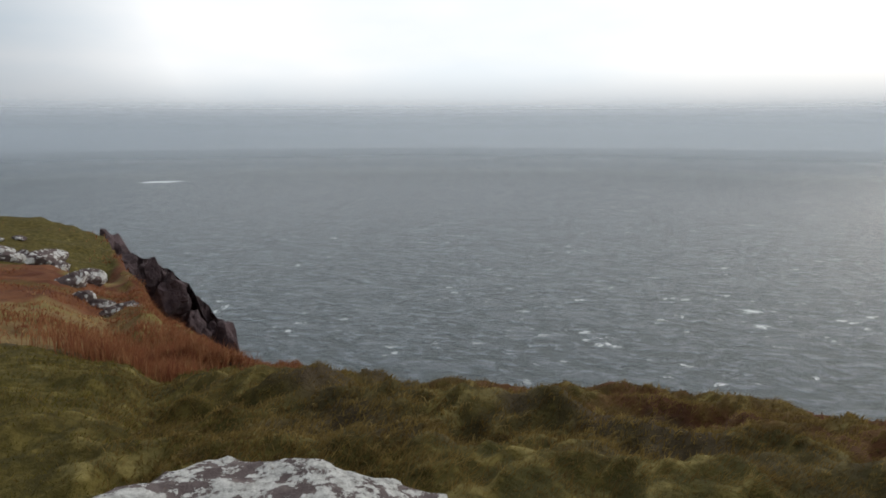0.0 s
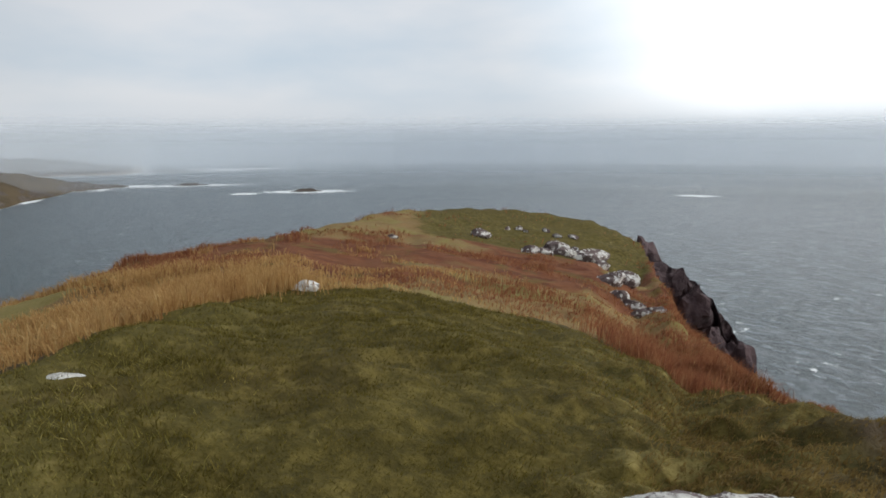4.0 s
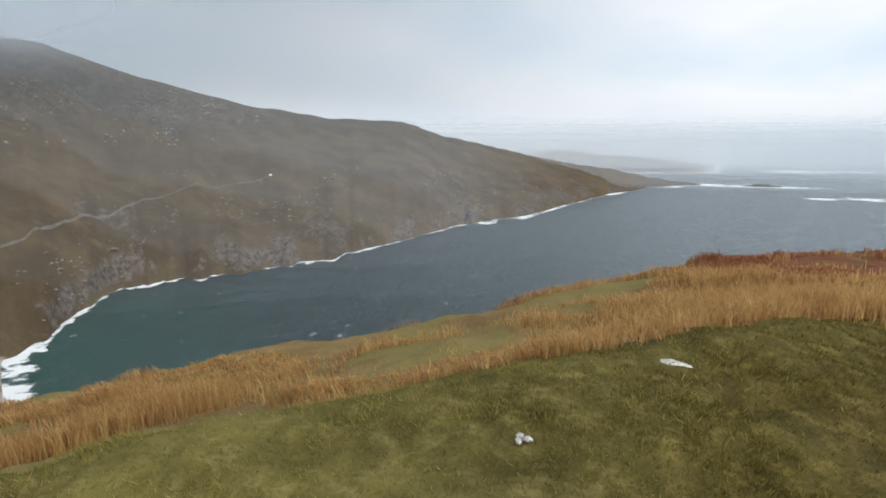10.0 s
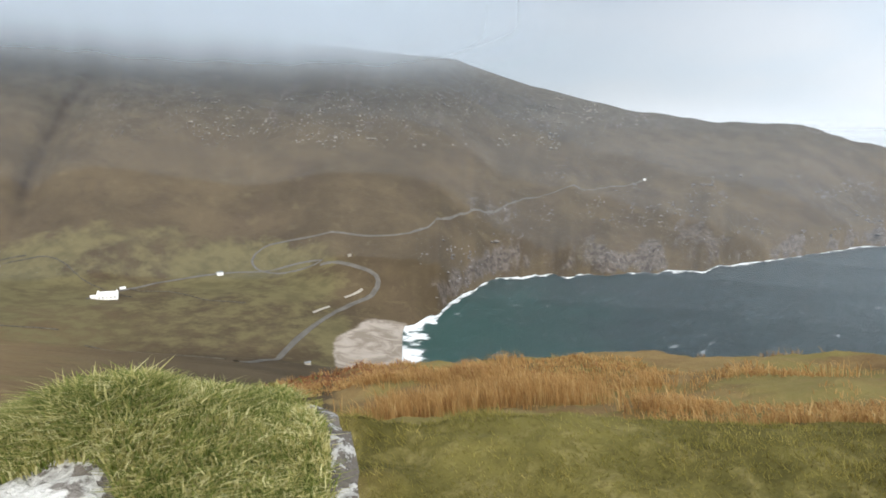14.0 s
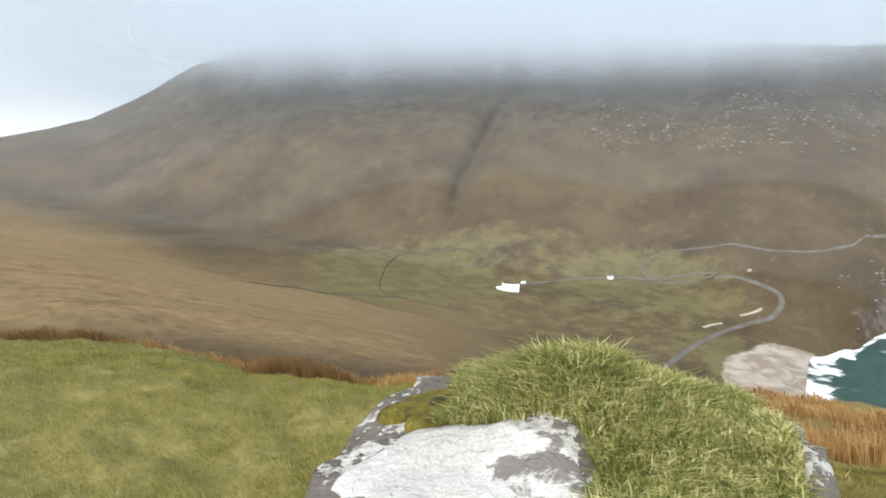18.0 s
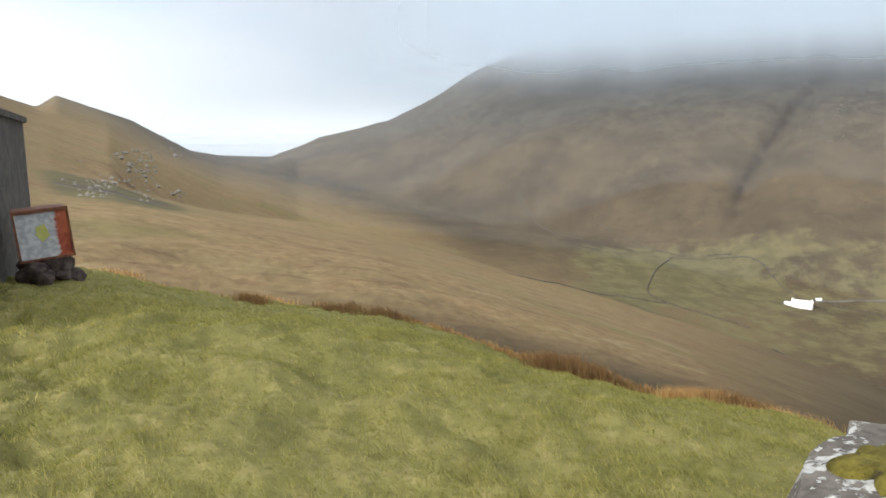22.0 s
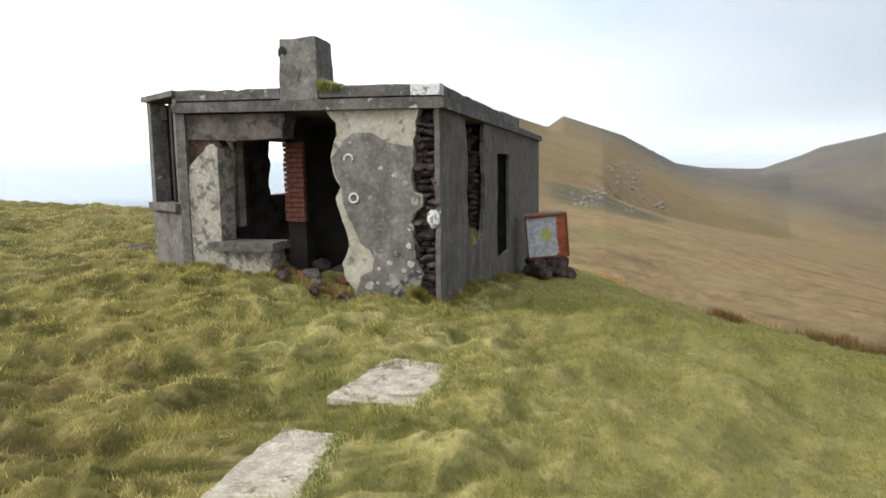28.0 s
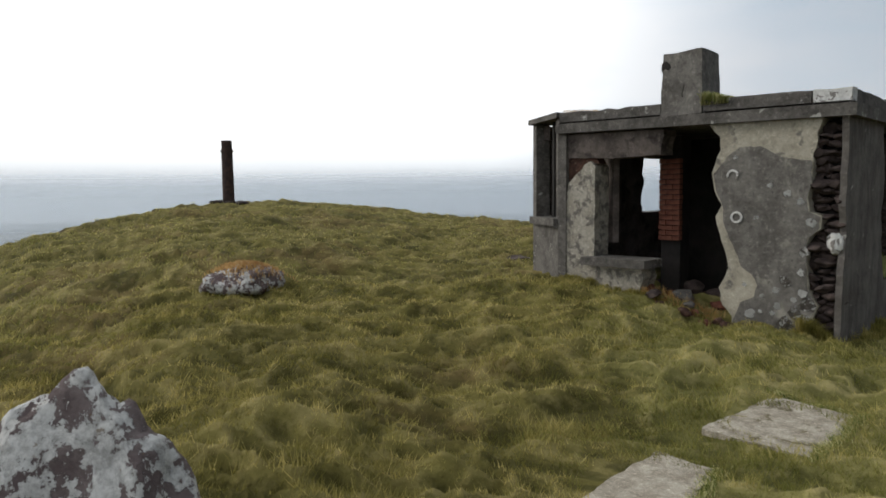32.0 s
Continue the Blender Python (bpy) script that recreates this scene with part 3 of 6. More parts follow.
    for a, far, long, wide, up in ISLES:
        d = np.radians(az - a) * far / long
        e = (r - far) / wide
        h = np.maximum(h, -160 + (up + 11.5) * np.exp(-(d * d + e * e)) * (0.85 + 0.5 * (fbm(x / 14, y / 14, 3) + 0.3)))
    # the low far coast
    c = smooth(az, 64, 72) * (1 - smooth(az, 95, 110)) * smooth(r, 3250 + 60 * np.sin(az * 2), 3420) * (az < 200)
    h = np.maximum(h, -158 + c * (12 + 96 * smooth(r, 3400, 3950) * smooth(az, 66, 82) * (0.9 + 0.3 * fbm(az * 0.35, az * 0, 3))))
    return h


def ground_at(x, y):
    """World height of the land at (x, y)."""
    az, r = math.degrees(math.atan2(-x, y)), math.hypot(x, y)
    return EYE + float(height(np.array([[az]]), np.array([[r]]))[0, 0])


def land_z(x, y):
    return EYE + height(np.degrees(np.arctan2(-x, y)), np.hypot(x, y))


def polar_sheet(name, az, r, z, material, masks):
    """A sheet over a grid of bearings and distances, closed at the seam, with a point at its middle."""
    na, nr = len(az), len(r)
    A, R = np.radians(az)[:, None], r[None, :]
    co = np.empty((na * nr, 3), np.float32)
    co[:, 0], co[:, 1], co[:, 2] = (-R * np.sin(A)).ravel(), (R * np.cos(A)).ravel(), z.ravel()
    i = np.arange(na)[:, None] * nr
    j = np.arange(nr - 1)[None, :]
    k = (np.arange(na)[:, None] + 1) % na * nr
    quads = np.stack([i + j, i + j + 1, k + j + 1, k + j], -1).reshape(-1, 4)[:, ::-1]
    me = bpy.data.meshes.new(name)
    me.vertices.add(len(co))
    me.vertices.foreach_set("co", co.ravel())
    me.loops.add(quads.size)
    me.loops.foreach_set("vertex_index", quads.ravel().astype(np.int32))
    me.polygons.add(len(quads))
    me.polygons.foreach_set("loop_start", np.arange(0, quads.size, 4, dtype=np.int32))
    me.update(calc_edges=True)
    me.polygons.foreach_set("use_smooth", np.ones(len(quads), bool))
    for key, v in masks.items():
        me.attributes.new(key, "FLOAT", "POINT").data.foreach_set("value", np.ascontiguousarray(v, np.float32).ravel())
    me.materials.append(material)
    return tagged(new(name, me), kind="structure")


AZ = np.arange(-60, 300, 0.30)
RR = np.concatenate([[0.02], np.geomspace(0.5, 2, 14), np.geomspace(2.05, 45, 300), np.geomspace(46, 5000, 230)])
AG, RG = np.meshgrid(AZ, RR, indexing="ij")
HG = height(AG, RG)
XG, YG = -RG * np.sin(np.radians(AG)), RG * np.cos(np.radians(AG))


# where the short turf of the mound ends
TURF_RIM = [-60, 9, 20, 9.5, 45, 10, 58, 9.3, 66, 6.6, 73, 5.0, 86, 4.4, 100, 4.2, 132, 4.3, 150, 9, 300, 9]


def land_masks():
    a = AG % 360
    r1, r2 = by_bearing(KNOLL_FAR, AG), by_bearing(BROW_FAR, AG)
    turf_side = smooth(a, 128, 140) * (1 - smooth(a, 300, 320))
    turf_rim = by_bearing(TURF_RIM, AG)
    seaward = np.clip((1 - smooth(a, 8, 26)) * (a < 180) + smooth(a, 300, 325), 0, 1)
    green = (1 - smooth(RG, turf_rim, turf_rim + 0.8)) * (1 - 0.5 * seaward * smooth(RG, 3, 4.5))
    green = np.maximum(green, turf_side * (1 - smooth(RG, r2 * 0.97, r2 * 1.02)))
    green = np.maximum(green, seaward * (1 - smooth(RG, r2 * 0.8, r2 * 1.1)) * 0.5)
    green = np.maximum(green, smooth(a, 23, 29) * (1 - smooth(a, 42, 50)) * smooth(RG, 33, 38) * (1 - smooth(RG, 60, 80)) * 0.9)
    band = smooth(a, 14, 26) * (1 - smooth(a, 126, 136)) * smooth(RG, turf_rim, turf_rim + 1) * (1 - smooth(RG, r2 * 1.3, r2 * 1.8))
    red = np.maximum(band * (1 - smooth(a, 58, 78)) * smooth(RG, 9, 16) * (0.35 + 0.65 * smooth(fbm(XG / 7, YG / 7, 3), -0.15, 0.15)), seaward * smooth(RG, 3, 7) * (0.42 + 0.22 * (a > 180)) * (RG < 40))
    edge = smooth(a, 134, 150) * (1 - smooth(a, 205, 212)) * smooth(RG, r2 * 0.97, r2 * 1.0) * (1 - smooth(RG, r2 * 1.2, r2 * 1.6))
    russet = np.maximum(band, edge)
    slope = np.gradient(HG, axis=1) / np.gradient(RG, axis=1)
    rock = smooth(np.abs(slope), 0.75, 1.3) * smooth(RG, 25, 60) * (1 - smooth(HG, -60, 20))
    rock = np.maximum(rock, smooth(HG, -152, -148) * (1 - smooth(HG + 40 * fbm(XG / 60, YG / 60, 4), -140, -112)) * (RG > 300) * (1 - smooth(a, 121.5, 124.5)) * np.clip(0.62 + 1.3 * fbm(XG / 45 + 3, YG / 45, 4), 0, 0.9))
    rock = np.maximum(rock, (RG > 1800) * smooth(HG, -151, -149) * (a < 68))
    scree = smooth(a, 92, 104) * (1 - smooth(a, 142, 158)) * smooth(HG, -20, 40) * (1 - smooth(HG, 110, 170)) * (RG > 800)
    rock = np.maximum(rock, 0.6 * scree * smooth(fbm(AG * 1.1, HG / 14, 5, 0.6), 0.10, 0.34))
    rock = np.maximum(rock, smooth(a, 198, 202) * (1 - smooth(a, 207, 210)) * smooth(RG, 90, 120) * (1 - smooth(RG, 170, 230)) * smooth(fbm(XG / 9, YG / 9, 4), 0.05, 0.25))
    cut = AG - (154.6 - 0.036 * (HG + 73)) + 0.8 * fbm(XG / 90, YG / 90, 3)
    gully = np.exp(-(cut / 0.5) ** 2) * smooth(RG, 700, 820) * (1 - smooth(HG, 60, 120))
    run = np.clip(0.5 + 0.7 * fbm(AG * 0.42 + 1.2 * fbm(XG / 150, YG / 150, 4), HG / 42, 6, 0.62), 0, 1)
    scar = smooth(a, 74, 80) * (1 - smooth(a, 119, 124)) * smooth(HG, -149, -140) * (1 - smooth(HG, -75, -30)) * (RG > 400)
    rock = np.maximum(rock, scar * smooth(fbm(XG / 38 + HG / 30, YG / 38, 6, 0.66), 0.10, 0.42) * 0.55)
    wander = 5 * fbm(XG / 60, YG / 60, 4)
    sand = smooth(a, 124, 124.8) * (1 - smooth(a, 130.2, 132)) * smooth(RG, 410, 440) * (1 - smooth(RG, 530, 550)) * (1 - smooth(HG, -144.5, -141))
    field = smooth(a, 127, 132) * (1 - 0.65 * smooth(a, 156, 170)) * (1 - smooth(a, 172, 186)) * smooth(RG, 380, 480) * (1 - smooth(RG, 640, 760)) * 0.70
    plot = 0.60 * smooth(a + wander * 0.4, 148, 150) * (1 - smooth(a + wander * 0.4, 157.5, 159.5)) * smooth(RG + wander * 4, 500, 560) * (1 - smooth(RG + wander * 4, 640, 700))
    field = field * (0.72 + 0.8 * smooth(fbm(XG / 90, YG / 90, 4), -0.2, 0.2))
    meadow = turf_side * (1 - smooth(a, 220, 250)) * (1 - smooth(RG, r2 * 0.97, r2 * 1.02)) * smooth(RG, 2.0, 4.5)
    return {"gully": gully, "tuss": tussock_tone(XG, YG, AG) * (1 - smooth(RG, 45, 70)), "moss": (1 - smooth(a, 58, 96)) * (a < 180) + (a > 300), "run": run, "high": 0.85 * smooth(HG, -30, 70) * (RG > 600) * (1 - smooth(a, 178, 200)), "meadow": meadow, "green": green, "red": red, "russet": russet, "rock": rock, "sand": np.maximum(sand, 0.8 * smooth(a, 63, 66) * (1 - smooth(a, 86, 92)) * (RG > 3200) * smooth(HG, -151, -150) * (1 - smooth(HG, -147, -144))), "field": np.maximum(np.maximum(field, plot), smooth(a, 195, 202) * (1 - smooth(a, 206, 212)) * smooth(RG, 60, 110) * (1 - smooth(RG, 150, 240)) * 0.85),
            "slope": smooth(a, 140, 165) * (1 - smooth(a, 206, 216)) * smooth(RG, 24, 40) * (1 - smooth(RG, 350 + 250 * smooth(a, 172, 192), 620 + 500 * smooth(a, 172, 192)))}


ground = polar_sheet("ground", AZ, RR, EYE + HG, GROUND, land_masks())
tagged(ground, "rough grass headland with brown moor slopes and mountains")

# ---- the sea ----
SR = np.geomspace(120, 11000, 460)
SA, SG = np.meshgrid(AZ, SR, indexing="ij")
depth = -(height(SA, SG) + 150)
SX, SY = -SG * np.sin(np.radians(SA)), SG * np.cos(np.radians(SA))
swell = fbm(SX / 40, SY / 40, 4, 0.6)
far_side = smooth(SG, 560, 700)
foam = (1 - smooth(depth + 4.0 * swell, 2.6 - 1.5 * far_side, 7.8 - 3.3 * far_side)) * smooth(depth, -3, 0)
foam = np.maximum(foam, 0.6 * smooth(depth, 8.9, 9.7) * smooth(swell, 0.12, 0.34) * smooth(SA, 62, 70) * (SA < 126) * (SG > 450))
foam = np.where(SG < 330, foam * 0.3, foam)
tide = by_bearing(SHORE_FAR, SA)
foam = np.maximum(foam, smooth(tide, 850, 1300) * smooth(SA, 63, 68) * (SA < 122) * smooth(SG, tide * 0.955, tide * 0.985) * (SG < tide * 1.05) * np.clip(0.42 + 1.4 * swell + 1.6 * fbm(SA * 0.9, SG / 160 + 5, 3), 0, 0.95))
for a, far, long, wide, up in ISLES:
    foam = np.maximum(foam, (1.5 if up < 1 else 1.2) * np.exp(-((np.radians(SA - a) * far / long / 2.3) ** 2 + ((SG - far + wide * 0.5) / wide / 2.7) ** 2)))
surf = smooth(SA + 2.2 * swell, 121.4, 124.4) * (1 - smooth(SA, 126.5, 127.5)) * smooth(SG, 425, 440) * (1 - smooth(SG, 540, 560))
shoal = 0.9 * smooth(SA + 6 * swell, 101, 123) * (1 - smooth(SG, 560, 900)) * (SA < 200)
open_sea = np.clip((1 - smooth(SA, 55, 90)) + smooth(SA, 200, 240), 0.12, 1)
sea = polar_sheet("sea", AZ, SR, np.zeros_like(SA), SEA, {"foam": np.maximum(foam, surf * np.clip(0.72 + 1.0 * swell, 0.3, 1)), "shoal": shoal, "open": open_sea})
tagged(sea, "grey-blue choppy sea with white foam on the shore")

# ---- haze over distance and low cloud: thin veils ----
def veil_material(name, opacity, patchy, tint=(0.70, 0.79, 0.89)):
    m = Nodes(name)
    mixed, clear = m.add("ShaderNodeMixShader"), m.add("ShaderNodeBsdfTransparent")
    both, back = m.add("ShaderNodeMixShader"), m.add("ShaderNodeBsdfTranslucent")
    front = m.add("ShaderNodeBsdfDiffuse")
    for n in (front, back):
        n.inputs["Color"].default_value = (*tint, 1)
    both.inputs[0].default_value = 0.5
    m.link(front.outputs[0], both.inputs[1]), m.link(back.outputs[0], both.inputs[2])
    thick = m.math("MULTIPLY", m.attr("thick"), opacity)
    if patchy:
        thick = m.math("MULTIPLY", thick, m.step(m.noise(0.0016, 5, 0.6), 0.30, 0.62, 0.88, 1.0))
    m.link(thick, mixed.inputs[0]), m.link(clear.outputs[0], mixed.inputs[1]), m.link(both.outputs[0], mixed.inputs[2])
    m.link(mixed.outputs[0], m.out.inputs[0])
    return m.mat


def veil(name, az, second, place, thick, material, label, category, closed):
    """A thin curtain or sheet over bearings and a second coordinate."""
    A, B = np.meshgrid(az, second, indexing="ij")
    co = place(A, B).reshape(-1, 3)
    n, k = len(az), len(second)
    faces = [(i * k + j, i * k + j + 1, (i + 1) % n * k + j + 1, (i + 1) % n * k + j) for i in range(n if closed else n - 1) for j in range(k - 1)]
    me = bpy.data.meshes.new(name)
    me.from_pydata([tuple(c) for c in co], [], faces)
    me.attributes.new("thick", "FLOAT", "POINT").data.foreach_set("value", np.ascontiguousarray(thick(A, B), np.float32).ravel())
    me.materials.append(material)
    tagged(new(name, me), label, category, kind="stuff")


# added sheets at set distances that stand in for haze in the air
def haze_curtain(r, opacity, top):
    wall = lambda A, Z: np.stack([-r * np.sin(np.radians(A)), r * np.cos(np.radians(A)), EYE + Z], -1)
    mat = veil_material("thin_haze", opacity, False, (0.70, 0.79, 0.89) if r < 2000 else (0.80, 0.86, 0.92))
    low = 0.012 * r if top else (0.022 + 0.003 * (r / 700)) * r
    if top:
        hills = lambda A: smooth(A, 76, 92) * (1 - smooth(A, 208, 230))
        veil("hill_haze", np.arange(76, 232, 2.0), np.concatenate([np.linspace(-150, low, 24), np.linspace(low + 10, top, 12)]), wall,
             lambda A, Z: hills(A) * (1 - 0.2 * smooth(Z, -0.01 * r, low)) * (1 - smooth(Z, low, top)), mat, "thin grey sheet standing in for haze before the hills", "mist", False)
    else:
        veil("sea_haze", np.arange(-60, 300, 4.0), np.concatenate([np.linspace(-150, -60, 16), np.linspace(-56, low, 16)]), wall,
             lambda A, Z: smooth(Z, -151, -124) * (1 - smooth(Z, -0.014 * r, low)), mat, "thin grey sheet standing in for haze over the water", "mist", True)


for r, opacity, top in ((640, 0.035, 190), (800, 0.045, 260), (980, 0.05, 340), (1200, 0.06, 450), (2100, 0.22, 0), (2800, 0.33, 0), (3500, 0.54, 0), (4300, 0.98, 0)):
    haze_curtain(r, opacity, top)


def cloud_bank(r, opacity, base, full):
    """A bank of low cloud hanging before the mountain, thicker upwards."""
    wall = lambda A, Z: np.stack([-r * np.sin(np.radians(A)), r * np.cos(np.radians(A)), EYE + Z], -1)
    uneven = lambda A: 12 * fbm(A * 0.12 + r, A * 0 + 3.3, 4) + 5 * fbm(A * 0.7, A * 0 + r, 2)
    veil("low_cloud", np.arange(100, 192, 1.0), np.linspace(base - 12, full + 260, 40), wall,
         lambda A, Z: smooth(Z + uneven(A), base, full) * (1 - smooth(Z, full + 60, full + 250)) * smooth(A, 106, 130) * (1 - smooth(A, 168, 190)), veil_material("low_cloud_vapour", opacity, True, (0.60, 0.68, 0.77)),
         "low grey cloud hiding the mountain top", "cloud", False)


for r, opacity, base, full in ((925, 0.70, 56, 152), (1015, 1.0, 96, 170)):
    cloud_bank(r, opacity, base, full)

# ---- helpers for things ----
def part(name, bm, material, parent=None, label=""):
    me = bpy.data.meshes.new(name)
    bm.to_mesh(me)
    bm.free()
    me.materials.append(material)
    ob = new(name, me)
    if parent:
        ob.parent = parent
    return tagged(ob, label)


def thing(name, m, label, category, group=""):
    ob = new(name)
    ob.matrix_world = m
    return tagged(ob, label, category, group)


def box(bm, x0, x1, y0, y1, z0, z1):
    vs = [bm.verts.new((x, y, z)) for z in (z0, z1) for y in (y0, y1) for x in (x0, x1)]
    for f in ((0, 2, 3, 1), (4, 5, 7, 6), (0, 1, 5, 4), (2, 6, 7, 3), (0, 4, 6, 2), (1, 3, 7, 5)):
        bm.faces.new([vs[i] for i in f])
    return vs


def slab_of(loops, thick, frame_at):
    """A wall from an outline and holes given as (along, up) points, thick metres deep; frame_at(along, deep, up) gives the place."""
    bm = bmesh.new()
    edges = []
    for loop in loops:
        vs = [bm.verts.new((a, 0, u)) for a, u in loop]
        edges += [bm.edges.new((p, q)) for p, q in zip(vs, vs[1:] + vs[:1])]
    bmesh.ops.triangle_fill(bm, edges=edges, use_beauty=True)
    out = bmesh.ops.extrude_face_region(bm, geom=bm.faces[:])
    for v in out["geom"]:
        if isinstance(v, bmesh.types.BMVert):
            v.co.y += thick
    for v in bm.verts:
        v.co = Vector(frame_at(v.co.x, v.co.y, v.co.z))
    bmesh.ops.recalc_face_normals(bm, faces=bm.faces[:])
    return bm


def ragged(points, amount, seed, step=0.12):
    """A polyline with broken, uneven steps between its points."""
    rnd = random.Random(seed)
    out = []
    for (a, u), (b, v) in zip(points, points[1:]):
        n = max(1, int(math.hypot(b - a, v - u) / step))
        for i in range(n):
            t = i / n
            j = amount if i else 0
            out.append((a + (b - a) * t + rnd.uniform(-j, j), u + (v - u) * t + rnd.uniform(-j, j) * 0.5))
    return out + [points[-1]]


# ---- the ruined look-out hut: x runs back from the front, y along the front, z up from the turf at its corner ----
HUT = Matrix.Translation((5.60, -7.06, EYE - 1.85)) @ Matrix.Rotation(math.atan2(-0.9184, 0.3955), 4, "Z")
hut = thing("lookout_hut", HUT, "ruined grey rendered lookout hut with broken front and chimney", "hut")
FRONT = lambda a, d, u: (d, a, u)
SIDE = lambda a, d, u: (a, d, u)
T = 0.40
ROOF_Z, SLAB_T, TOP_Z = 2.62, 0.143, 2.945
FRONT_END, BACK_END, FAR_Y = 3.93, 12.35, 4.97


def eaves(y):
    """Underside of the roof slab, which rises a little along the front."""
    return ROOF_Z + 0.015 * y


# front: broken pier, far pier, low wall under the window with its sill, beam over the window
PIER_LEFT = [(1.22, -0.35), (1.255, 0.17), (1.405, 0.36), (1.43, 0.53), (1.355, 0.67), (1.315, 0.79), (1.365, 1.03), (1.43, 1.22), (1.495, 1.45), (1.415, 1.60),
             (1.515, 1.79), (1.555, 2.02), (1.445, 2.31), (1.455, 2.47), (1.60, eaves(1.6) - 0.004)]
PIER_RIGHT = [(0.27, eaves(0.27) - 0.004), (0.33, 2.45), (0.355, 2.12), (0.365, 1.86), (0.405, 1.69), (0.38, 1.53), (0.24, 1.48), (0.255, 1.33), (0.38, 1.22), (0.395, 1.02),
              (0.38, 0.84), (0.365, 0.60), (0.255, 0.41), (0.305, 0.26), (0.38, -0.35)]
part("front_pier", slab_of([ragged(PIER_LEFT, 0.018, 2, 0.08)[:-1] + [PIER_LEFT[-1]] + ragged(PIER_RIGHT, 0.018, 3, 0.08)], T, FRONT), CREAM, hut, "pale scaled wall face with lichen")
part("render_patch", slab_of([ragged([(1.305, 2.26), (1.205, 2.33), (0.955, 2.33), (0.805, 2.24), (0.655, 2.17), (0.37, 2.13), (0.375, 1.86), (0.415, 1.69), (0.39, 1.53), (0.26, 1.47), (0.27, 1.33), (0.39, 1.22),
                                      (0.405, 1.02), (0.39, 0.84), (0.375, 0.60), (0.27, 0.41), (0.32, 0.26), (0.39, -0.25), (1.20, -0.25), (1.24, 0.12), (1.18, 0.26), (1.15, 0.36), (0.98, 0.45), (0.945, 0.60),
                                      (1.005, 0.72), (1.155, 0.83), (1.23, 1.02), (1.305, 1.17), (1.38, 1.36), (1.405, 1.60), (1.49, 1.79), (1.53, 2.0), (1.43, 2.12), (1.305, 2.26)], 0.012, 31, 0.06)[:-1]],
                             0.014, lambda a, d, u: (d - 0.012, a, u)), RENDERED, hut, "remaining coat of grey cement render")
part("window_pier", slab_of([ragged([(3.31, -0.2), (3.30, 2.16)], 0.012, 4)[:-1] + ragged([(3.30, 2.16), (3.38, 2.24), (3.48, 2.20), (3.62, 2.06), (3.78, 1.90), (3.80, 1.70)], 0.025, 5, 0.08)
                             + [(3.80, -0.2)]], T, FRONT), FLAKED, hut, "render flaking pale over grey")
part("broken_brick_patch", slab_of([ragged([(3.26, 2.20), (3.34, 2.32), (3.52, 2.40), (3.72, 2.46), (3.80, 2.30), (3.80, 1.95), (3.62, 2.08), (3.44, 2.22), (3.26, 2.20)], 0.03, 6, 0.07)[:-1]], 0.2,
                                   lambda a, d, u: (d + 0.06, a, u)), LITTER, hut, "exposed broken brick and soil")
part("window_apron", slab_of([[(3.30, -0.2), (3.30, 0.70)] + ragged([(2.54, 0.70), (2.50, 0.55), (2.57, 0.35), (2.52, -0.2)], 0.025, 7, 0.08)], T, FRONT), FLAKED, hut, "low pale wall under the window")
bm = bmesh.new()
box(bm, -0.17, 0.36, 2.40, 3.44, 0.702, 0.822)
bmesh.ops.bevel(bm, geom=bm.edges[:], offset=0.015, segments=2)
part("window_sill", bm, CONCRETE, hut, "grey concrete sill")
part("lintel", slab_of([ragged([(2.28, 2.29), (3.0, 2.27), (3.80, 2.30)], 0.012, 41, 0.10) + [(3.80, eaves(3.8) - 0.02)] + ragged([(2.24, eaves(2.24) - 0.02), (2.28, 2.29)], 0.02, 42, 0.07)[:-1]], 0.36,
                       lambda a, d, u: (d + 0.03, a, u)), DARK_BROWN, hut, "dark rough concrete beam over the window")
part("corner_post", slab_of([[(3.802, -0.3), (3.95, -0.3), (3.95, eaves(3.9) - 0.004), (3.802, eaves(3.9) - 0.004)]], 0.22, lambda a, d, u: (d - 0.02, a, u)), CONCRETE, hut, "plain grey corner post")
# side wall with a broken window and a doorway
part("side_wall", slab_of([ragged([(-0.02, -0.4), (3.0, -0.9), (BACK_END, -2.4)], 0.0, 8, 2)[:-1] + [(BACK_END, -2.4), (BACK_END, ROOF_Z - 0.004), (3.22, ROOF_Z - 0.004)]
                           + ragged([(3.22, ROOF_Z - 0.02), (3.10, 2.1), (3.24, 1.6), (3.18, 1.1), (3.02, 0.75), (2.6, 0.58), (2.0, 0.52), (1.82, 0.9), (1.70, 1.4), (1.80, 1.9), (1.62, ROOF_Z - 0.02)], 0.04, 9, 0.1)
                           + [(1.62, ROOF_Z - 0.004)] + ragged([(-0.02, ROOF_Z - 0.004), (0.02, 2.2), (-0.04, 1.6), (0.06, 1.3), (-0.03, 0.8), (-0.02, -0.4)], 0.02, 10)[:-1],
                           ragged([(4.58, 0.0), (4.55, 1.0), (4.65, 1.4), (4.58, 2.12)], 0.015, 11) + ragged([(6.18, 2.12), (6.16, 1.1), (6.2, 0.0)], 0.015, 12)], 0.07, SIDE),
     STREAKED, hut, "streaked dark grey cement render")
# wall cores coloured near black, as the shade behind the openings
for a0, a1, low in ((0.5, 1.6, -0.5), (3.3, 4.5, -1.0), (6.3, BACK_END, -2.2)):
    part("side_wall_core", slab_of([[(a0, low), (a1, low), (a1, 2.6), (a0, 2.6)]], 0.34, lambda a, d, u: (a, d + 0.072, u)), NEAR_BLACK, hut, "rubble core of the wall, coloured near black for shade")
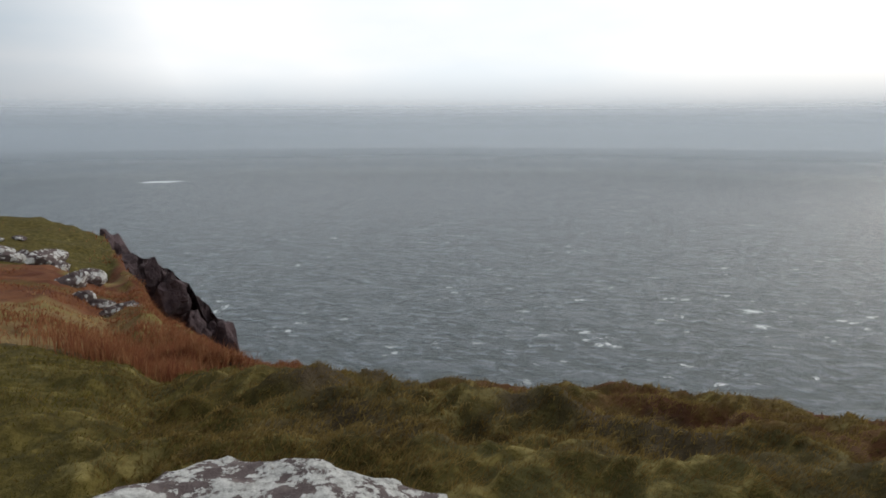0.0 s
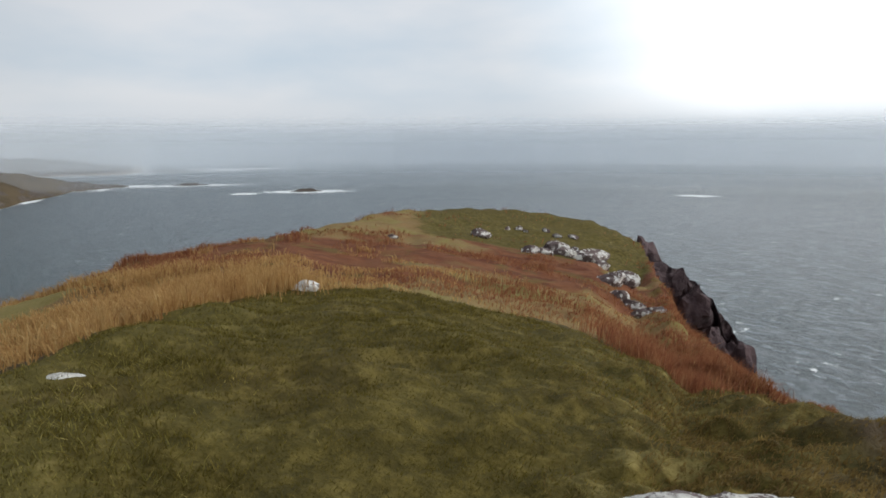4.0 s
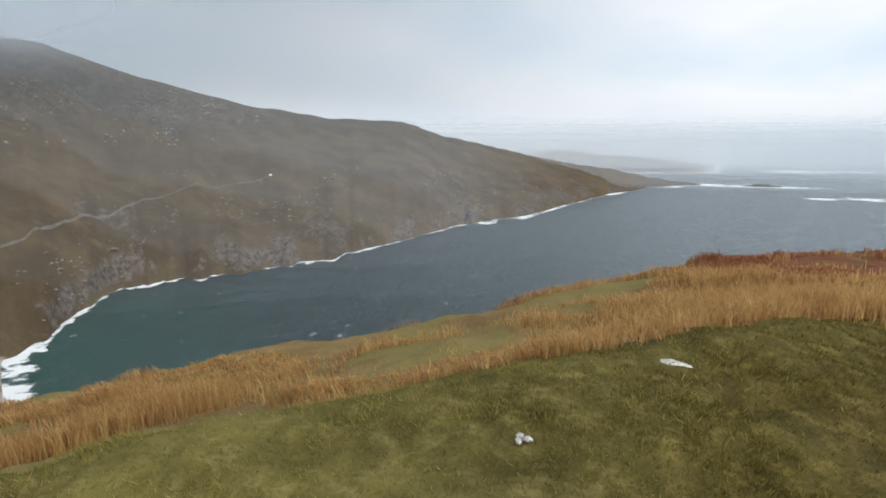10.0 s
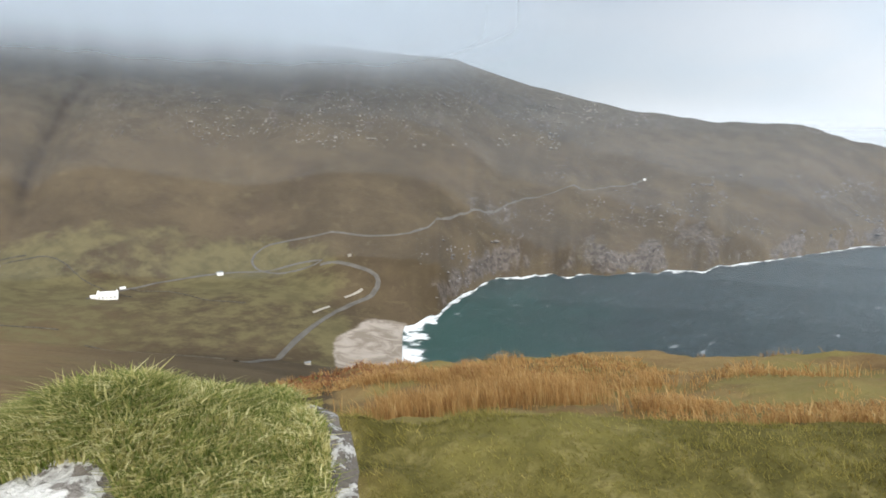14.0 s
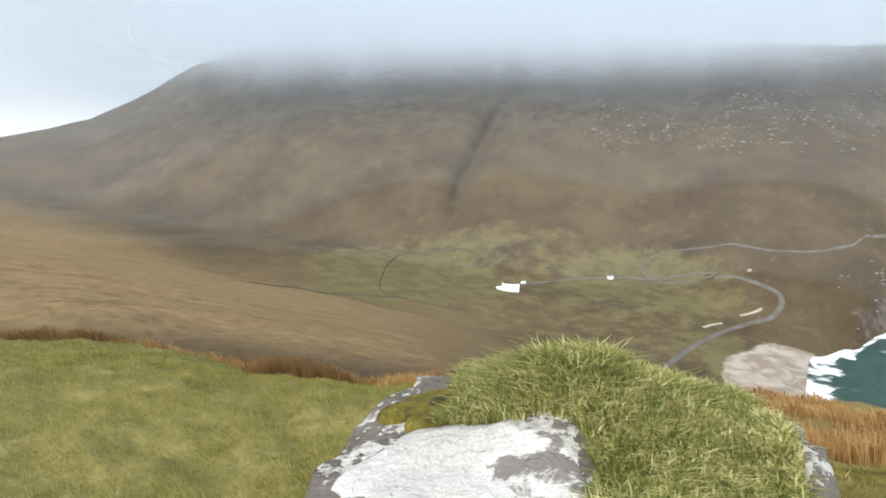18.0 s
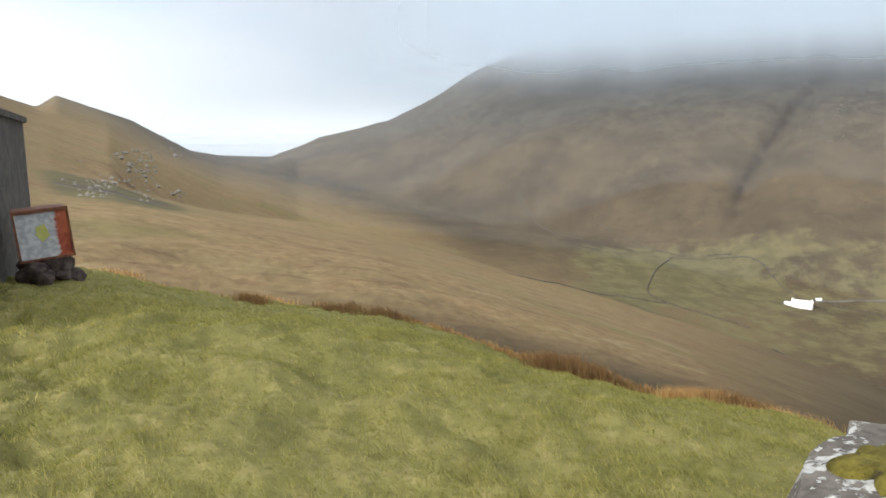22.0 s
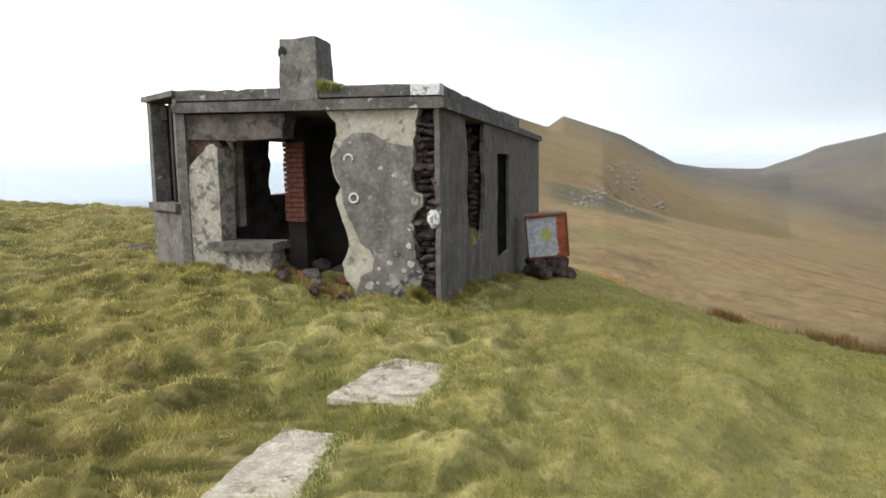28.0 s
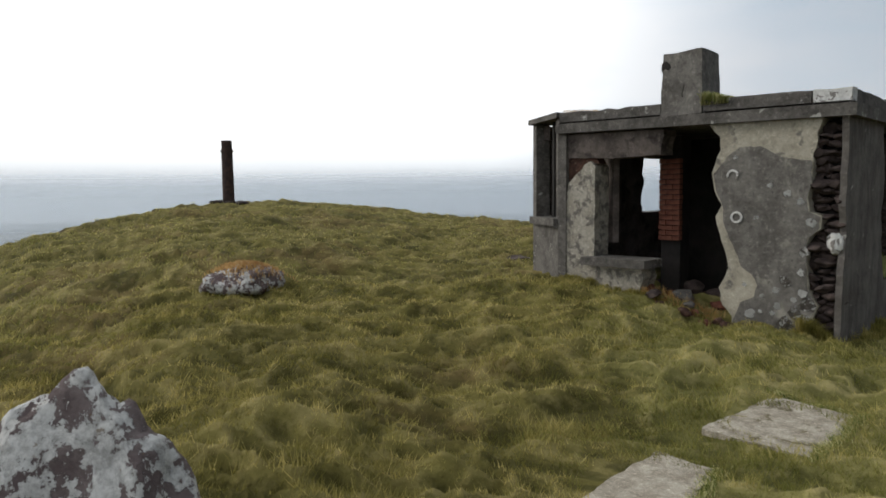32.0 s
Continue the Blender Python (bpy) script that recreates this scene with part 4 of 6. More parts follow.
part("window_rubble", slab_of([ragged([(1.6, -0.5), (3.2, -0.6), (3.18, 0.66), (2.7, 0.50), (2.1, 0.44), (1.6, 0.7), (1.6, -0.5)], 0.04, 13)[:-1]], 0.34, lambda a, d, u: (a, d + 0.073, u)), RUBBLE, hut, "broken rubble below the window")
# crusts of white lichen at the foot of the pier and on the wall face
rnd = random.Random(17)
spots = [(0.40, 0.22, 0.10), (0.50, 0.30, 0.09), (0.36, 0.42, 0.10), (0.62, 0.16, 0.10), (0.42, 0.55, 0.06), (0.72, 0.56, 0.045), (0.62, 0.68, 0.08), (1.02, 0.24, 0.07), (0.90, 0.28, 0.03), (0.76, 0.27, 0.035),
         (0.42, 1.05, 0.06), (0.34, 1.40, 0.07), (0.48, 1.65, 0.045), (0.44, 0.80, 0.05), (0.82, 1.85, 0.04), (0.62, 1.75, 0.05), (1.25, 2.20, 0.03), (0.55, 0.04, 0.12), (0.40, 0.06, 0.11), (0.98, 1.45, 0.03),
         (0.70, 0.36, 0.05), (0.88, 0.48, 0.03), (1.10, 0.60, 0.03), (0.52, 0.46, 0.04)]
for y, z, size in spots:
    bm = bmesh.new()
    ring = [bm.verts.new((-0.016, y + size * rnd.uniform(0.6, 1.2) * math.cos(i * 0.4488), z + size * rnd.uniform(0.6, 1.1) * math.sin(i * 0.4488))) for i in range(14)]
    bm.faces.new(ring)
    bmesh.ops.solidify(bm, geom=bm.faces[:], thickness=0.006)
    part("lichen_crust", bm, WHITE_ROCK if size < 0.08 else LICHEN_PALE, hut, "pale crust of lichen")
# canted bay with its tall window, and its own flat cap at the height of the parapet
CANT = lambda a, d, u: (0.555 * a + 0.832 * d, FRONT_END + 0.832 * a - 0.555 * d, u)
BAY, CAP = 1.25, TOP_Z - 0.02
part("bay_wall", slab_of([[(0.02, -0.3), (BAY, -0.3), (BAY, CAP), (1.09, CAP), (1.09, 1.25), (0.16, 1.25), (0.16, CAP), (0.02, CAP)]], 0.24, CANT), CONCRETE, hut, "grey rendered wall of the bay")
part("bay_sill", slab_of([[(0.04, 1.252), (1.18, 1.252), (1.18, 1.37), (0.04, 1.37)]], 0.36, lambda a, d, u: CANT(a, d - 0.09, u)), CONCRETE, hut, "projecting grey concrete sill")
part("bay_mullion", slab_of([[(0.56, 1.372), (0.64, 1.372), (0.64, CAP - 0.002), (0.56, CAP - 0.002)]], 0.09, lambda a, d, u: CANT(a, d + 0.12, u)), NEAR_BLACK, hut, "dark weathered window post")
part("bay_back", slab_of([[(-0.30, 1.0), (1.60, 1.0), (1.60, CAP - 0.04), (-0.30, CAP - 0.04)]], 0.10, lambda a, d, u: CANT(a, d + 0.75, u)), DARK_BROWN, hut, "dark wall inside the bay")
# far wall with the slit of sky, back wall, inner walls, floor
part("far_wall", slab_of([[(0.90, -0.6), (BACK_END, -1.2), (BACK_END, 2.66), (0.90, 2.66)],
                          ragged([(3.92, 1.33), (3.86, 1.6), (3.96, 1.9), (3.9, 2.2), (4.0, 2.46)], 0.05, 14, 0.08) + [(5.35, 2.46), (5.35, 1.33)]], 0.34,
                         lambda a, d, u: (a, FAR_Y - d, u)), DARK_BROWN, hut, "dark blotched plaster wall")
part("back_wall", slab_of([[(0.02, -2.4), (4.1, -1.8), (4.1, 2.6), (0.02, 2.6)]], 0.36, lambda a, d, u: (BACK_END - 0.37 + d, a + 0.43, u)), NEAR_BLACK, hut, "dark back wall")
# partition added to keep the doorway dark, shade put into its colour
part("inner_wall", slab_of([[(0.43, -0.2), (3.6, -0.2), (3.6, 2.6), (0.43, 2.6)]], 0.2, lambda a, d, u: (6.0 + d, a, u)), NEAR_BLACK, hut, "added inner wall, coloured near black for shade")
bm = bmesh.new()
box(bm, 0.42, BACK_END - 0.4, 0.45, FAR_Y - 0.36, -0.12, 0.16)
part("earth_floor", bm, LITTER, hut, "reddish floor of earth and brick crumbs")


def footprint(grow, cut):
    g = grow
    return [(-g, -g), (cut, -g), (cut, FAR_Y - 0.05), (1.30, FAR_Y - 0.05), (0.30, FRONT_END - 0.02), (-g, FRONT_END + 0.03)]


def plate(points, z0, z1, bevel=0.02, tilt=0.015):
    bm = bmesh.new()
    low = [bm.verts.new((x, y, z0)) for x, y in points]
    f = bm.faces.new(low)
    out = bmesh.ops.extrude_face_region(bm, geom=[f])
    for v in out["geom"]:
        if isinstance(v, bmesh.types.BMVert):
            v.co.z = z1
    bmesh.ops.recalc_face_normals(bm, faces=bm.faces[:])
    if bevel:
        bmesh.ops.bevel(bm, geom=bm.edges[:], offset=bevel, segments=2)
    for v in bm.verts:
        v.co.z += tilt * v.co.y
    return bm


part("roof_slab", plate(footprint(0.085, BACK_END + 0.1), ROOF_Z, ROOF_Z + SLAB_T), CONCRETE, hut, "heavy projecting concrete eaves slab")


def run(p, q, thick, z0, z1, seed):
    """A low upstand from p to q with an uneven, chipped top, tilted with the roof."""
    rnd = random.Random(seed)
    bm = bmesh.new()
    d = (Vector(q) - Vector(p))
    n = max(2, int(d.length / 0.16))
    side = Vector((-d.y, d.x)).normalized() * thick
    rings = []
    for i in range(n + 1):
        c = Vector(p) + d * (i / n)
        top = z1 + rnd.uniform(-0.010, 0.006) - (0.03 if rnd.random() < 0.10 else 0)
        up = 0.015 * c.y
        rings.append([bm.verts.new((*c, z0 + up)), bm.verts.new((*c, top - 0.012 + up)), bm.verts.new((*(c + side * 0.08), top + up)), bm.verts.new((*(c + side), top + up + rnd.uniform(-0.01, 0.01))),
                      bm.verts.new((*(c + side), z0 + up))])
    for a, b in zip(rings, rings[1:]):
        for i in range(5):
            bm.faces.new((a[i], b[i], b[(i + 1) % 5], a[(i + 1) % 5]))
    bm.faces.new(rings[0]), bm.faces.new(rings[-1][::-1])
    bmesh.ops.recalc_face_normals(bm, faces=bm.faces[:])
    return bm


PZ = ROOF_Z + SLAB_T + 0.030
CH_Y0, CH_Y1 = 1.69, 2.27
# groove under the parapet, its shade line put in as a near-black fill
part("eaves_joint", plate(footprint(-0.05, BACK_END), ROOF_Z + SLAB_T + 0.001, PZ - 0.001, 0), NEAR_BLACK, hut, "recessed joint under the parapet, filled near black for shade")
part("parapet", run((-0.02, FRONT_END), (-0.02, CH_Y1 + 0.005), 0.22, PZ, TOP_Z, 1), CONCRETE, hut, "weathered grey parapet")
part("parapet", run((-0.02, CH_Y0 - 0.005), (-0.02, 0.40), 0.22, PZ, TOP_Z, 6), CONCRETE, hut, "weathered grey parapet")
part("parapet", run((-0.025, 0.38), (-0.025, -0.02), 0.22, PZ, TOP_Z, 2), WHITE_ROCK, hut, "corner bleached white by lichen")
part("parapet", run((0.20, -0.02), (5.2, -0.02), 0.2, PZ, TOP_Z, 3), CONCRETE, hut, "weathered grey parapet")
part("parapet_block", run((5.22, -0.02), (7.7, -0.02), 0.3, PZ, TOP_Z + 0.05, 4), RENDERED, hut, "paler raised parapet block")
part("bay_upstand", slab_of([[(-0.40, 2.84), (0.0, 2.84), (0.0, 2.60), (1.44, 2.60), (1.44, CAP - 0.035), (-0.40, CAP - 0.035)]], 0.12, lambda a, d, u: (0.30 + 0.704 * a + 0.71 * d, 3.90 + 0.71 * a - 0.704 * d, u)), DARK_BROWN, hut, "dark wall behind the bay window head")
part("bay_return", slab_of([[(0.72, 2.664), (2.40, 2.664), (2.40, CAP - 0.06), (0.72, CAP - 0.036)]], 0.33, lambda a, d, u: (a, FAR_Y - 0.005 - d, u)), DARK_BROWN, hut, "dark wall closing the bay under its cap")
cap = [CANT(-0.02, -0.07, 0), CANT(BAY + 0.06, -0.07, 0), CANT(BAY + 0.06, 0.95, 0), CANT(0.30, 0.60, 0)]
part("bay_cap", plate([c[:2] for c in cap], CAP + 0.001 - 0.032, CAP + 0.085 - 0.032, 0.012, 0.008), CONCRETE, hut, "flat concrete cap over the bay")
# chimney: square cement stack on the front wall, brick flue below it
bm = bmesh.new()
box(bm, -0.035, 0.545, CH_Y0, CH_Y1, ROOF_Z + SLAB_T + 0.036, 3.63)
bmesh.ops.subdivide_edges(bm, edges=bm.edges[:], cuts=7, use_grid_fill=True)
for v in bm.verts:
    k = (v.co.z - 2.8) / 0.83
    v.co.x += (0.25 - v.co.x) * 0.09 * k + 0.014 * noise.noise(v.co * 5)
    v.co.y += (1.98 - v.co.y) * 0.09 * k + 0.014 * noise.noise(v.co * 5 + Vector((5, 0, 0)))
    v.co.z += 0.02 * noise.noise(v.co * 4) * (k > 0.9)
chimney = part("chimney", bm, RENDERED, hut, "square cracked cement chimney")
bm = bmesh.new()
path = [(2.10, 3.56), (2.06, 3.46), (2.00, 3.40), (1.99, 3.28), (1.94, 3.20), (1.97, 3.08), (1.96, 3.0)]
for (a, u), (b, v) in zip(path, path[1:]):
    x = -0.030 + 0.026 * (u - 2.8)
    vs = [bm.verts.new((x, a - 0.007, u)), bm.verts.new((x, a + 0.007, u)), bm.verts.new((x, b + 0.007, v)), bm.verts.new((x, b - 0.007, v))]
    bm.faces.new(vs)
bmesh.ops.solidify(bm, geom=bm.faces[:], thickness=0.03)
part("crack", bm, NEAR_BLACK, chimney, "dark crack in the cement")
# no notch is cut: a near-black patch paints the hole's shade
part("broken_corner_shade", slab_of([ragged([(2.262, 3.50), (2.20, 3.53), (2.15, 3.49), (2.13, 3.44), (2.17, 3.40), (2.21, 3.43), (2.266, 3.39), (2.262, 3.50)], 0.008, 44, 0.04)[:-1]], 0.10, lambda a, d, u: (d - 0.022, a, u)), NEAR_BLACK, chimney, "near-black patch for the shaded hole in the cement")
# flue backing, near black so the part below the bricks reads as shade
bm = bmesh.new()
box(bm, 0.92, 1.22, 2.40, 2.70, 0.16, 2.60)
breast = part("chimney_breast", bm, NEAR_BLACK, hut, "red brick flue under the chimney, near black for shade below")
# panel added beside the flue, the dark of the room in its colour
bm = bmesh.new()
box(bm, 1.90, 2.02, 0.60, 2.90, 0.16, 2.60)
part("flue_shade_panel", bm, NEAR_BLACK, hut, "added near-black panel for the shade beside the flue")


def shared_box(name, x, y, z, material, bevel):
    bm = bmesh.new()
    box(bm, -x / 2, x / 2, -y / 2, y / 2, -z / 2, z / 2)
    bmesh.ops.bevel(bm, geom=bm.edges[:], offset=bevel, segments=1)
    me = bpy.data.meshes.new(name)
    bm.to_mesh(me)
    bm.free()
    me.materials.append(material)
    return me


rnd = random.Random(4)
whole, half = shared_box("brick", 0.10, 0.212, 0.064, BRICK, 0.006), shared_box("brick", 0.10, 0.103, 0.064, BRICK, 0.006)
for row in range(16):
    z = 1.08 + row * 0.0765
    for y, mesh in (((2.495, whole), (2.657, half)) if row % 2 else ((2.438, half), (2.603, whole))):
        b = new("brick", mesh)
        b.parent = breast
        b.location = (0.895 + rnd.uniform(-0.010, 0.010), y + rnd.uniform(-0.006, 0.006), z)
        b.rotation_euler = (rnd.uniform(-0.02, 0.02), 0, rnd.uniform(-0.03, 0.03))


def stone_bm(sx, sy, sz, seed, sub=2, rough=0.22, cuts=6):
    """An angular stone: a ball cut by planes and roughened."""
    rnd = random.Random(seed)
    bm = bmesh.new()
    bmesh.ops.create_icosphere(bm, subdivisions=sub, radius=1)
    for _ in range(cuts):
        n = Vector((rnd.uniform(-1, 1), rnd.uniform(-1, 1), rnd.uniform(-0.7, 1))).normalized()
        d = rnd.uniform(0.55, 0.85)
        for v in bm.verts:
            k = v.co.dot(n) - d
            if k > 0:
                v.co -= n * k * 0.92
    o = Vector((seed * 1.7, seed * 0.3, seed * 2.9))
    for v in bm.verts:
        f = 1 + rough * noise.noise(v.co * 1.6 + o) + rough * 0.5 * noise.noise(v.co * 4.5 + o) + rough * 0.22 * noise.noise(v.co * 11 + o)
        v.co = Vector((v.co.x * f * sx, v.co.y * f * sy, v.co.z * f * sz))
    return bm


stone_meshes = []
for k in range(7):
    bm = stone_bm(0.15, 0.13, 0.052 + 0.008 * (k % 3), 40 + k, 2, 0.2, 7)
    me = bpy.data.meshes.new("stone")
    bm.to_mesh(me)
    bm.free()
    me.materials.append(RUBBLE)
    stone_meshes.append(me)
# the broken corner, where the rubble core lies open
core = part("rubble_core", slab_of([[(0.075, -0.4), (0.45, -0.4), (0.45, 2.6), (0.075, 2.6)]], 0.26, lambda a, d, u: (d + 0.22, a, u)), NEAR_BLACK, hut, "open wall of dark thin stones")
for row in range(29):
    for col in range(3):
        s = new("stone", rnd.choice(stone_meshes))
        s.parent = core
        s.location = (0.17 + rnd.uniform(-0.09, 0.07), 0.125 + col * 0.11 + rnd.uniform(-0.035, 0.04), -0.12 + row * 0.094 + rnd.uniform(-0.015, 0.015))
        s.rotation_euler = (rnd.uniform(-0.22, 0.22), rnd.uniform(-0.22, 0.22), rnd.uniform(-1.5, 1.5) + 1.57)
        k = rnd.uniform(0.75, 1.15)
        s.scale = (k * rnd.uniform(0.5, 1.0), rnd.uniform(0.5, 1.1), rnd.uniform(0.6, 1.3))
bm = stone_bm(0.10, 0.10, 0.13, 77, 3, 0.25)
bm.transform(Matrix.Translation((0.06, 0.12, 1.16)))
part("pale_stone", bm, WHITE_ROCK, core, "white lichened stone in the broken corner")
# rubble seen in the jamb of the broken side window
for row in range(20):
    s = new("stone", rnd.choice(stone_meshes))
    s.parent = core
    s.location = (3.24 + rnd.uniform(-0.05, 0.04), 0.26 + rnd.uniform(-0.06, 0.08), 0.62 + row * 0.098)
    s.rotation_euler = (rnd.uniform(-0.2, 0.2), rnd.uniform(-0.2, 0.2), rnd.uniform(-0.6, 0.6))
# stones and bricks fallen in the doorway
for k, (x, y, sz, mat) in enumerate(((0.30, 2.05, 0.20, CONCRETE), (-0.12, 1.36, 0.12, LITTER), (-0.30, 1.20, 0.10, LITTER), (-0.20, 2.15, 0.10, LITTER), (-0.30, 1.75, 0.12, LITTER), (-0.28, 0.95, 0.09, RUBBLE), (-0.16, 2.30, 0.13, RUBBLE), (-0.1, 1.72, 0.12, BRICK), (0.9, 1.8, 0.2, RUBBLE), (0.50, 1.62, 0.15, BRICK), (1.2, 2.3, 0.22, RUBBLE), (-0.22, 1.50, 0.11, BRICK),
                                     (0.1, 2.36, 0.1, RUBBLE), (0.25, 2.50, 0.14, BRICK), (1.5, 1.5, 0.2, RUBBLE), (0.05, 1.85, 0.10, CONCRETE), (0.45, 2.30, 0.12, BRICK))):
    bm = stone_bm(sz, sz * 0.8, sz * 0.55, 90 + k, 2)
    w = HUT @ Vector((x, y, 0))
    o = part("fallen_stone", bm, mat)
    o.location = (w.x, w.y, (max(w.z + 0.16, ground_at(w.x, w.y)) if x > 0.4 else ground_at(w.x, w.y)) + sz * 0.2)
    tagged(o, "fallen rubble stone on the hut doorway floor", "stone", "fallen stones in the doorway")
# two pale rings stuck to the pier
for u, z, open_end in ((1.28, 1.98, True), (1.22, 1.45, False)):
    bm = bmesh.new()
    n = 16 if not open_end else 11
    for i in range(n):
        a = i / 16 * 2 * math.pi + (-0.3 if open_end else 0)
        b = (i + 1) / 16 * 2 * math.pi + (-0.3 if open_end else 0)
        vs = [bm.verts.new((-0.016, u + r * math.cos(t), z + r * math.sin(t))) for r, t in ((0.050, a), (0.075, a), (0.075, b), (0.050, b))]
        bm.faces.new(vs)
    bmesh.ops.remove_doubles(bm, verts=bm.verts[:], dist=0.001)
    bmesh.ops.solidify(bm, geom=bm.faces[:], thickness=0.012)
    part("lichen_ring", bm, WHITE_ROCK, hut, "pale ring of lichen")


# ---- rusty tank on stones beside the hut ----
def drum_material():
    m = Nodes("flaking_white_paint_on_rust")
    x = m.add("ShaderNodeSeparateXYZ")
    m.link(m.co, x.inputs[0])
    n = m.noise(5, 6, 0.65)
    paint = m.mix(m.step(m.noise(9, 5), 0.35, 0.7), (0.30, 0.30, 0.31), (0.46, 0.46, 0.46))
    rust = m.mix(m.step(n, 0.35, 0.65), (0.20, 0.035, 0.018), (0.36, 0.09, 0.04))
    f = m.step(m.math("ADD", x.outputs["X"], m.math("MULTIPLY", m.math("SUBTRACT", n, 0.5), 0.5)), -0.20, -0.26)
    col = m.mix(f, paint, rust)
    edge = m.step(m.math("ADD", x.outputs["Z"], m.math("MULTIPLY", n, 0.1)), 1.00, 1.04)
    return m.done(m.mix(edge, col, (0.16, 0.07, 0.045)), 0.6, m.bump(n, 0.3, 0.01))


tx, ty = 7.80, -14.05
tz = ground_at(tx, ty)
tank = thing("rusty_tank", Matrix.Translation((tx, ty, tz + 0.50)) @ Matrix.Rotation(radians(34), 4, "Z") @ Matrix.Rotation(radians(5), 4, "Y") @ Matrix.Rotation(radians(-4), 4, "X"),
             "dented white-painted steel box with red rust, propped on stones", "tank")
bm = bmesh.new()
box(bm, -0.46, 0.46, -0.30, 0.30, 0.02, 1.0)
bmesh.ops.bevel(bm, geom=bm.edges[:], offset=0.03, segments=2)
part("tank_body", bm, drum_material(), tank)
bm = bmesh.new()
box(bm, -0.49, 0.49, 0.30, 0.34, 0.96, 1.03)
box(bm, -0.49, -0.45, 0.30, 0.34, 0.0, 0.955)
box(bm, 0.45, 0.49, 0.30, 0.34, 0.0, 0.955)
box(bm, -0.445, 0.445, 0.30, 0.34, 0.0, 0.04)
part("door_frame", bm, RUST, tank)
bm = bmesh.new()
for a in range(9):
    t0, t1 = a / 9 * 2 * math.pi, (a + 1) / 9 * 2 * math.pi
    bm.faces.new([bm.verts.new((0.02 + 0.10 * r * math.cos(t), 0.306, 0.55 + 0.15 * r * math.sin(t))) for r, t in ((0.05, t0), (1 + 0.3 * (a % 2), t0), (1 + 0.3 * ((a + 1) % 2), t1), (0.05, t1))][::-1])
part("paint_splash", bm, plain("faded_yellow_paint", (0.36, 0.36, 0.10), (0.44, 0.42, 0.16), 8), tank, "faded yellow splash of paint")
for k in range(14):
    a = k * 0.72
    sx, sy = tx + 0.46 * math.cos(a) * (0.5 + 0.5 * (k % 3) / 2), ty + 0.42 * math.sin(a) * (0.5 + 0.5 * (k % 2))
    bm = stone_bm(0.25, 0.2, 0.2, 130 + k, 2)
    o = part("prop_stone", bm, RUBBLE)
    o.location = (sx, sy, ground_at(sx, sy) + (0.10 if k < 8 else 0.32))
    tagged(o, "dark stone propping up the rusty tank", "stone", "stones under the tank")


# ---- boulders and stones on the turf ----
def at(az, r):
    x, y = -r * math.sin(radians(az)), r * math.cos(radians(az))
    return x, y, ground_at(x, y)


def boulder(name, az, r, size, seed, material, label, lift=0.0, sub=4, turn_by=0.0, rough=0.2, category="rock", group=""):
    x, y, z = at(az, r)
    o = part(name, stone_bm(*size, seed, sub, rough), material)
    for p in o.data.polygons:
        p.use_smooth = sub > 3
    o.location, o.rotation_euler = (x, y, z + lift), (0, 0, radians(az + turn_by))
    return tagged(o, label, category, group)


sea_rock = boulder("boulder", 16.9, 2.62, (0.92, 0.40, 0.52), 11, LICHEN_WHITE, "pale lichened boulder on the seaward turf", 0.03, 5)
for v in sea_rock.data.vertices:
    u = v.co.x / 0.92
    top = 0.40 - 0.10 * smooth(u, -0.45, 0.15) - 0.10 * smooth(u, 0.45, 0.95) - 0.12 * smooth(-u, 0.55, 1.0)
    top += 0.03 * noise.noise(Vector((v.co.x * 5, v.co.y * 5, 3))) + 0.012 * noise.noise(Vector((v.co.x * 16, v.co.y * 16, 7)))
    if v.co.z > top:
        v.co.z = top + 0.12 * (v.co.z - top)
rock_x, rock_y, rock_z = at(277.7, 2.67)
bm = stone_bm(0.48, 0.46, 0.62, 26, 5, 0.16)
for v in bm.verts:
    k = (v.co.z + 0.62) / 1.24
    v.co.x, v.co.y = v.co.x * (1.06 - 0.36 * k), v.co.y * (1.06 - 0.36 * k)
standing = part("standing_rock", bm, LICHEN_WHITE)
for p in standing.data.polygons:
    p.use_smooth = True
top_z = max(v.co.z for v in standing.data.vertices)
standing.location = (rock_x, rock_y, EYE - 0.56 - top_z)
tagged(standing, "pointed lichened purple rock on the turf", "rock")
boulder("outcrop", 265.5, 10.3, (0.62, 0.45, 0.27), 31, LICHEN, "low lichened outcrop capped with brown grass", 0.10, 4)
boulder("flat_stone", 71.8, 4.62, (0.13, 0.060, 0.036), 5, WHITE_ROCK, "flat white stone sunk in the turf", -0.018, 3)
boulder("white_stone", 84.3, 3.22, (0.030, 0.020, 0.017), 6, WHITE_ROCK, "small white stone lying on turf", 0.02, 3, group="pair of small stones")
boulder("white_stone", 85.1, 3.19, (0.017, 0.027, 0.017), 7, WHITE_ROCK, "small white stone lying on turf", 0.02, 3, group="pair of small stones")
boulder("white_stone", 84.9, 3.25, (0.021, 0.017, 0.014), 8, WHITE_ROCK, "small white stone lying on turf", 0.02, 3, group="pair of small stones")
boulder("pale_rock", 54.8, 9.7, (0.20, 0.14, 0.12), 9, WHITE_ROCK, "pale angular rock among the russet grass", 0.05, 3)
boulder("pale_rock", 40.4, 38.5, (0.6, 0.45, 0.36), 10, LICHEN_FAR, "pale angular rock on the headland", 0.15, 4)
boulder("dark_stone", 242.6, 15.05, (0.36, 0.24, 0.09), 14, RUBBLE, "flat dark stone in the turf beside the hut", 0.03, 3)
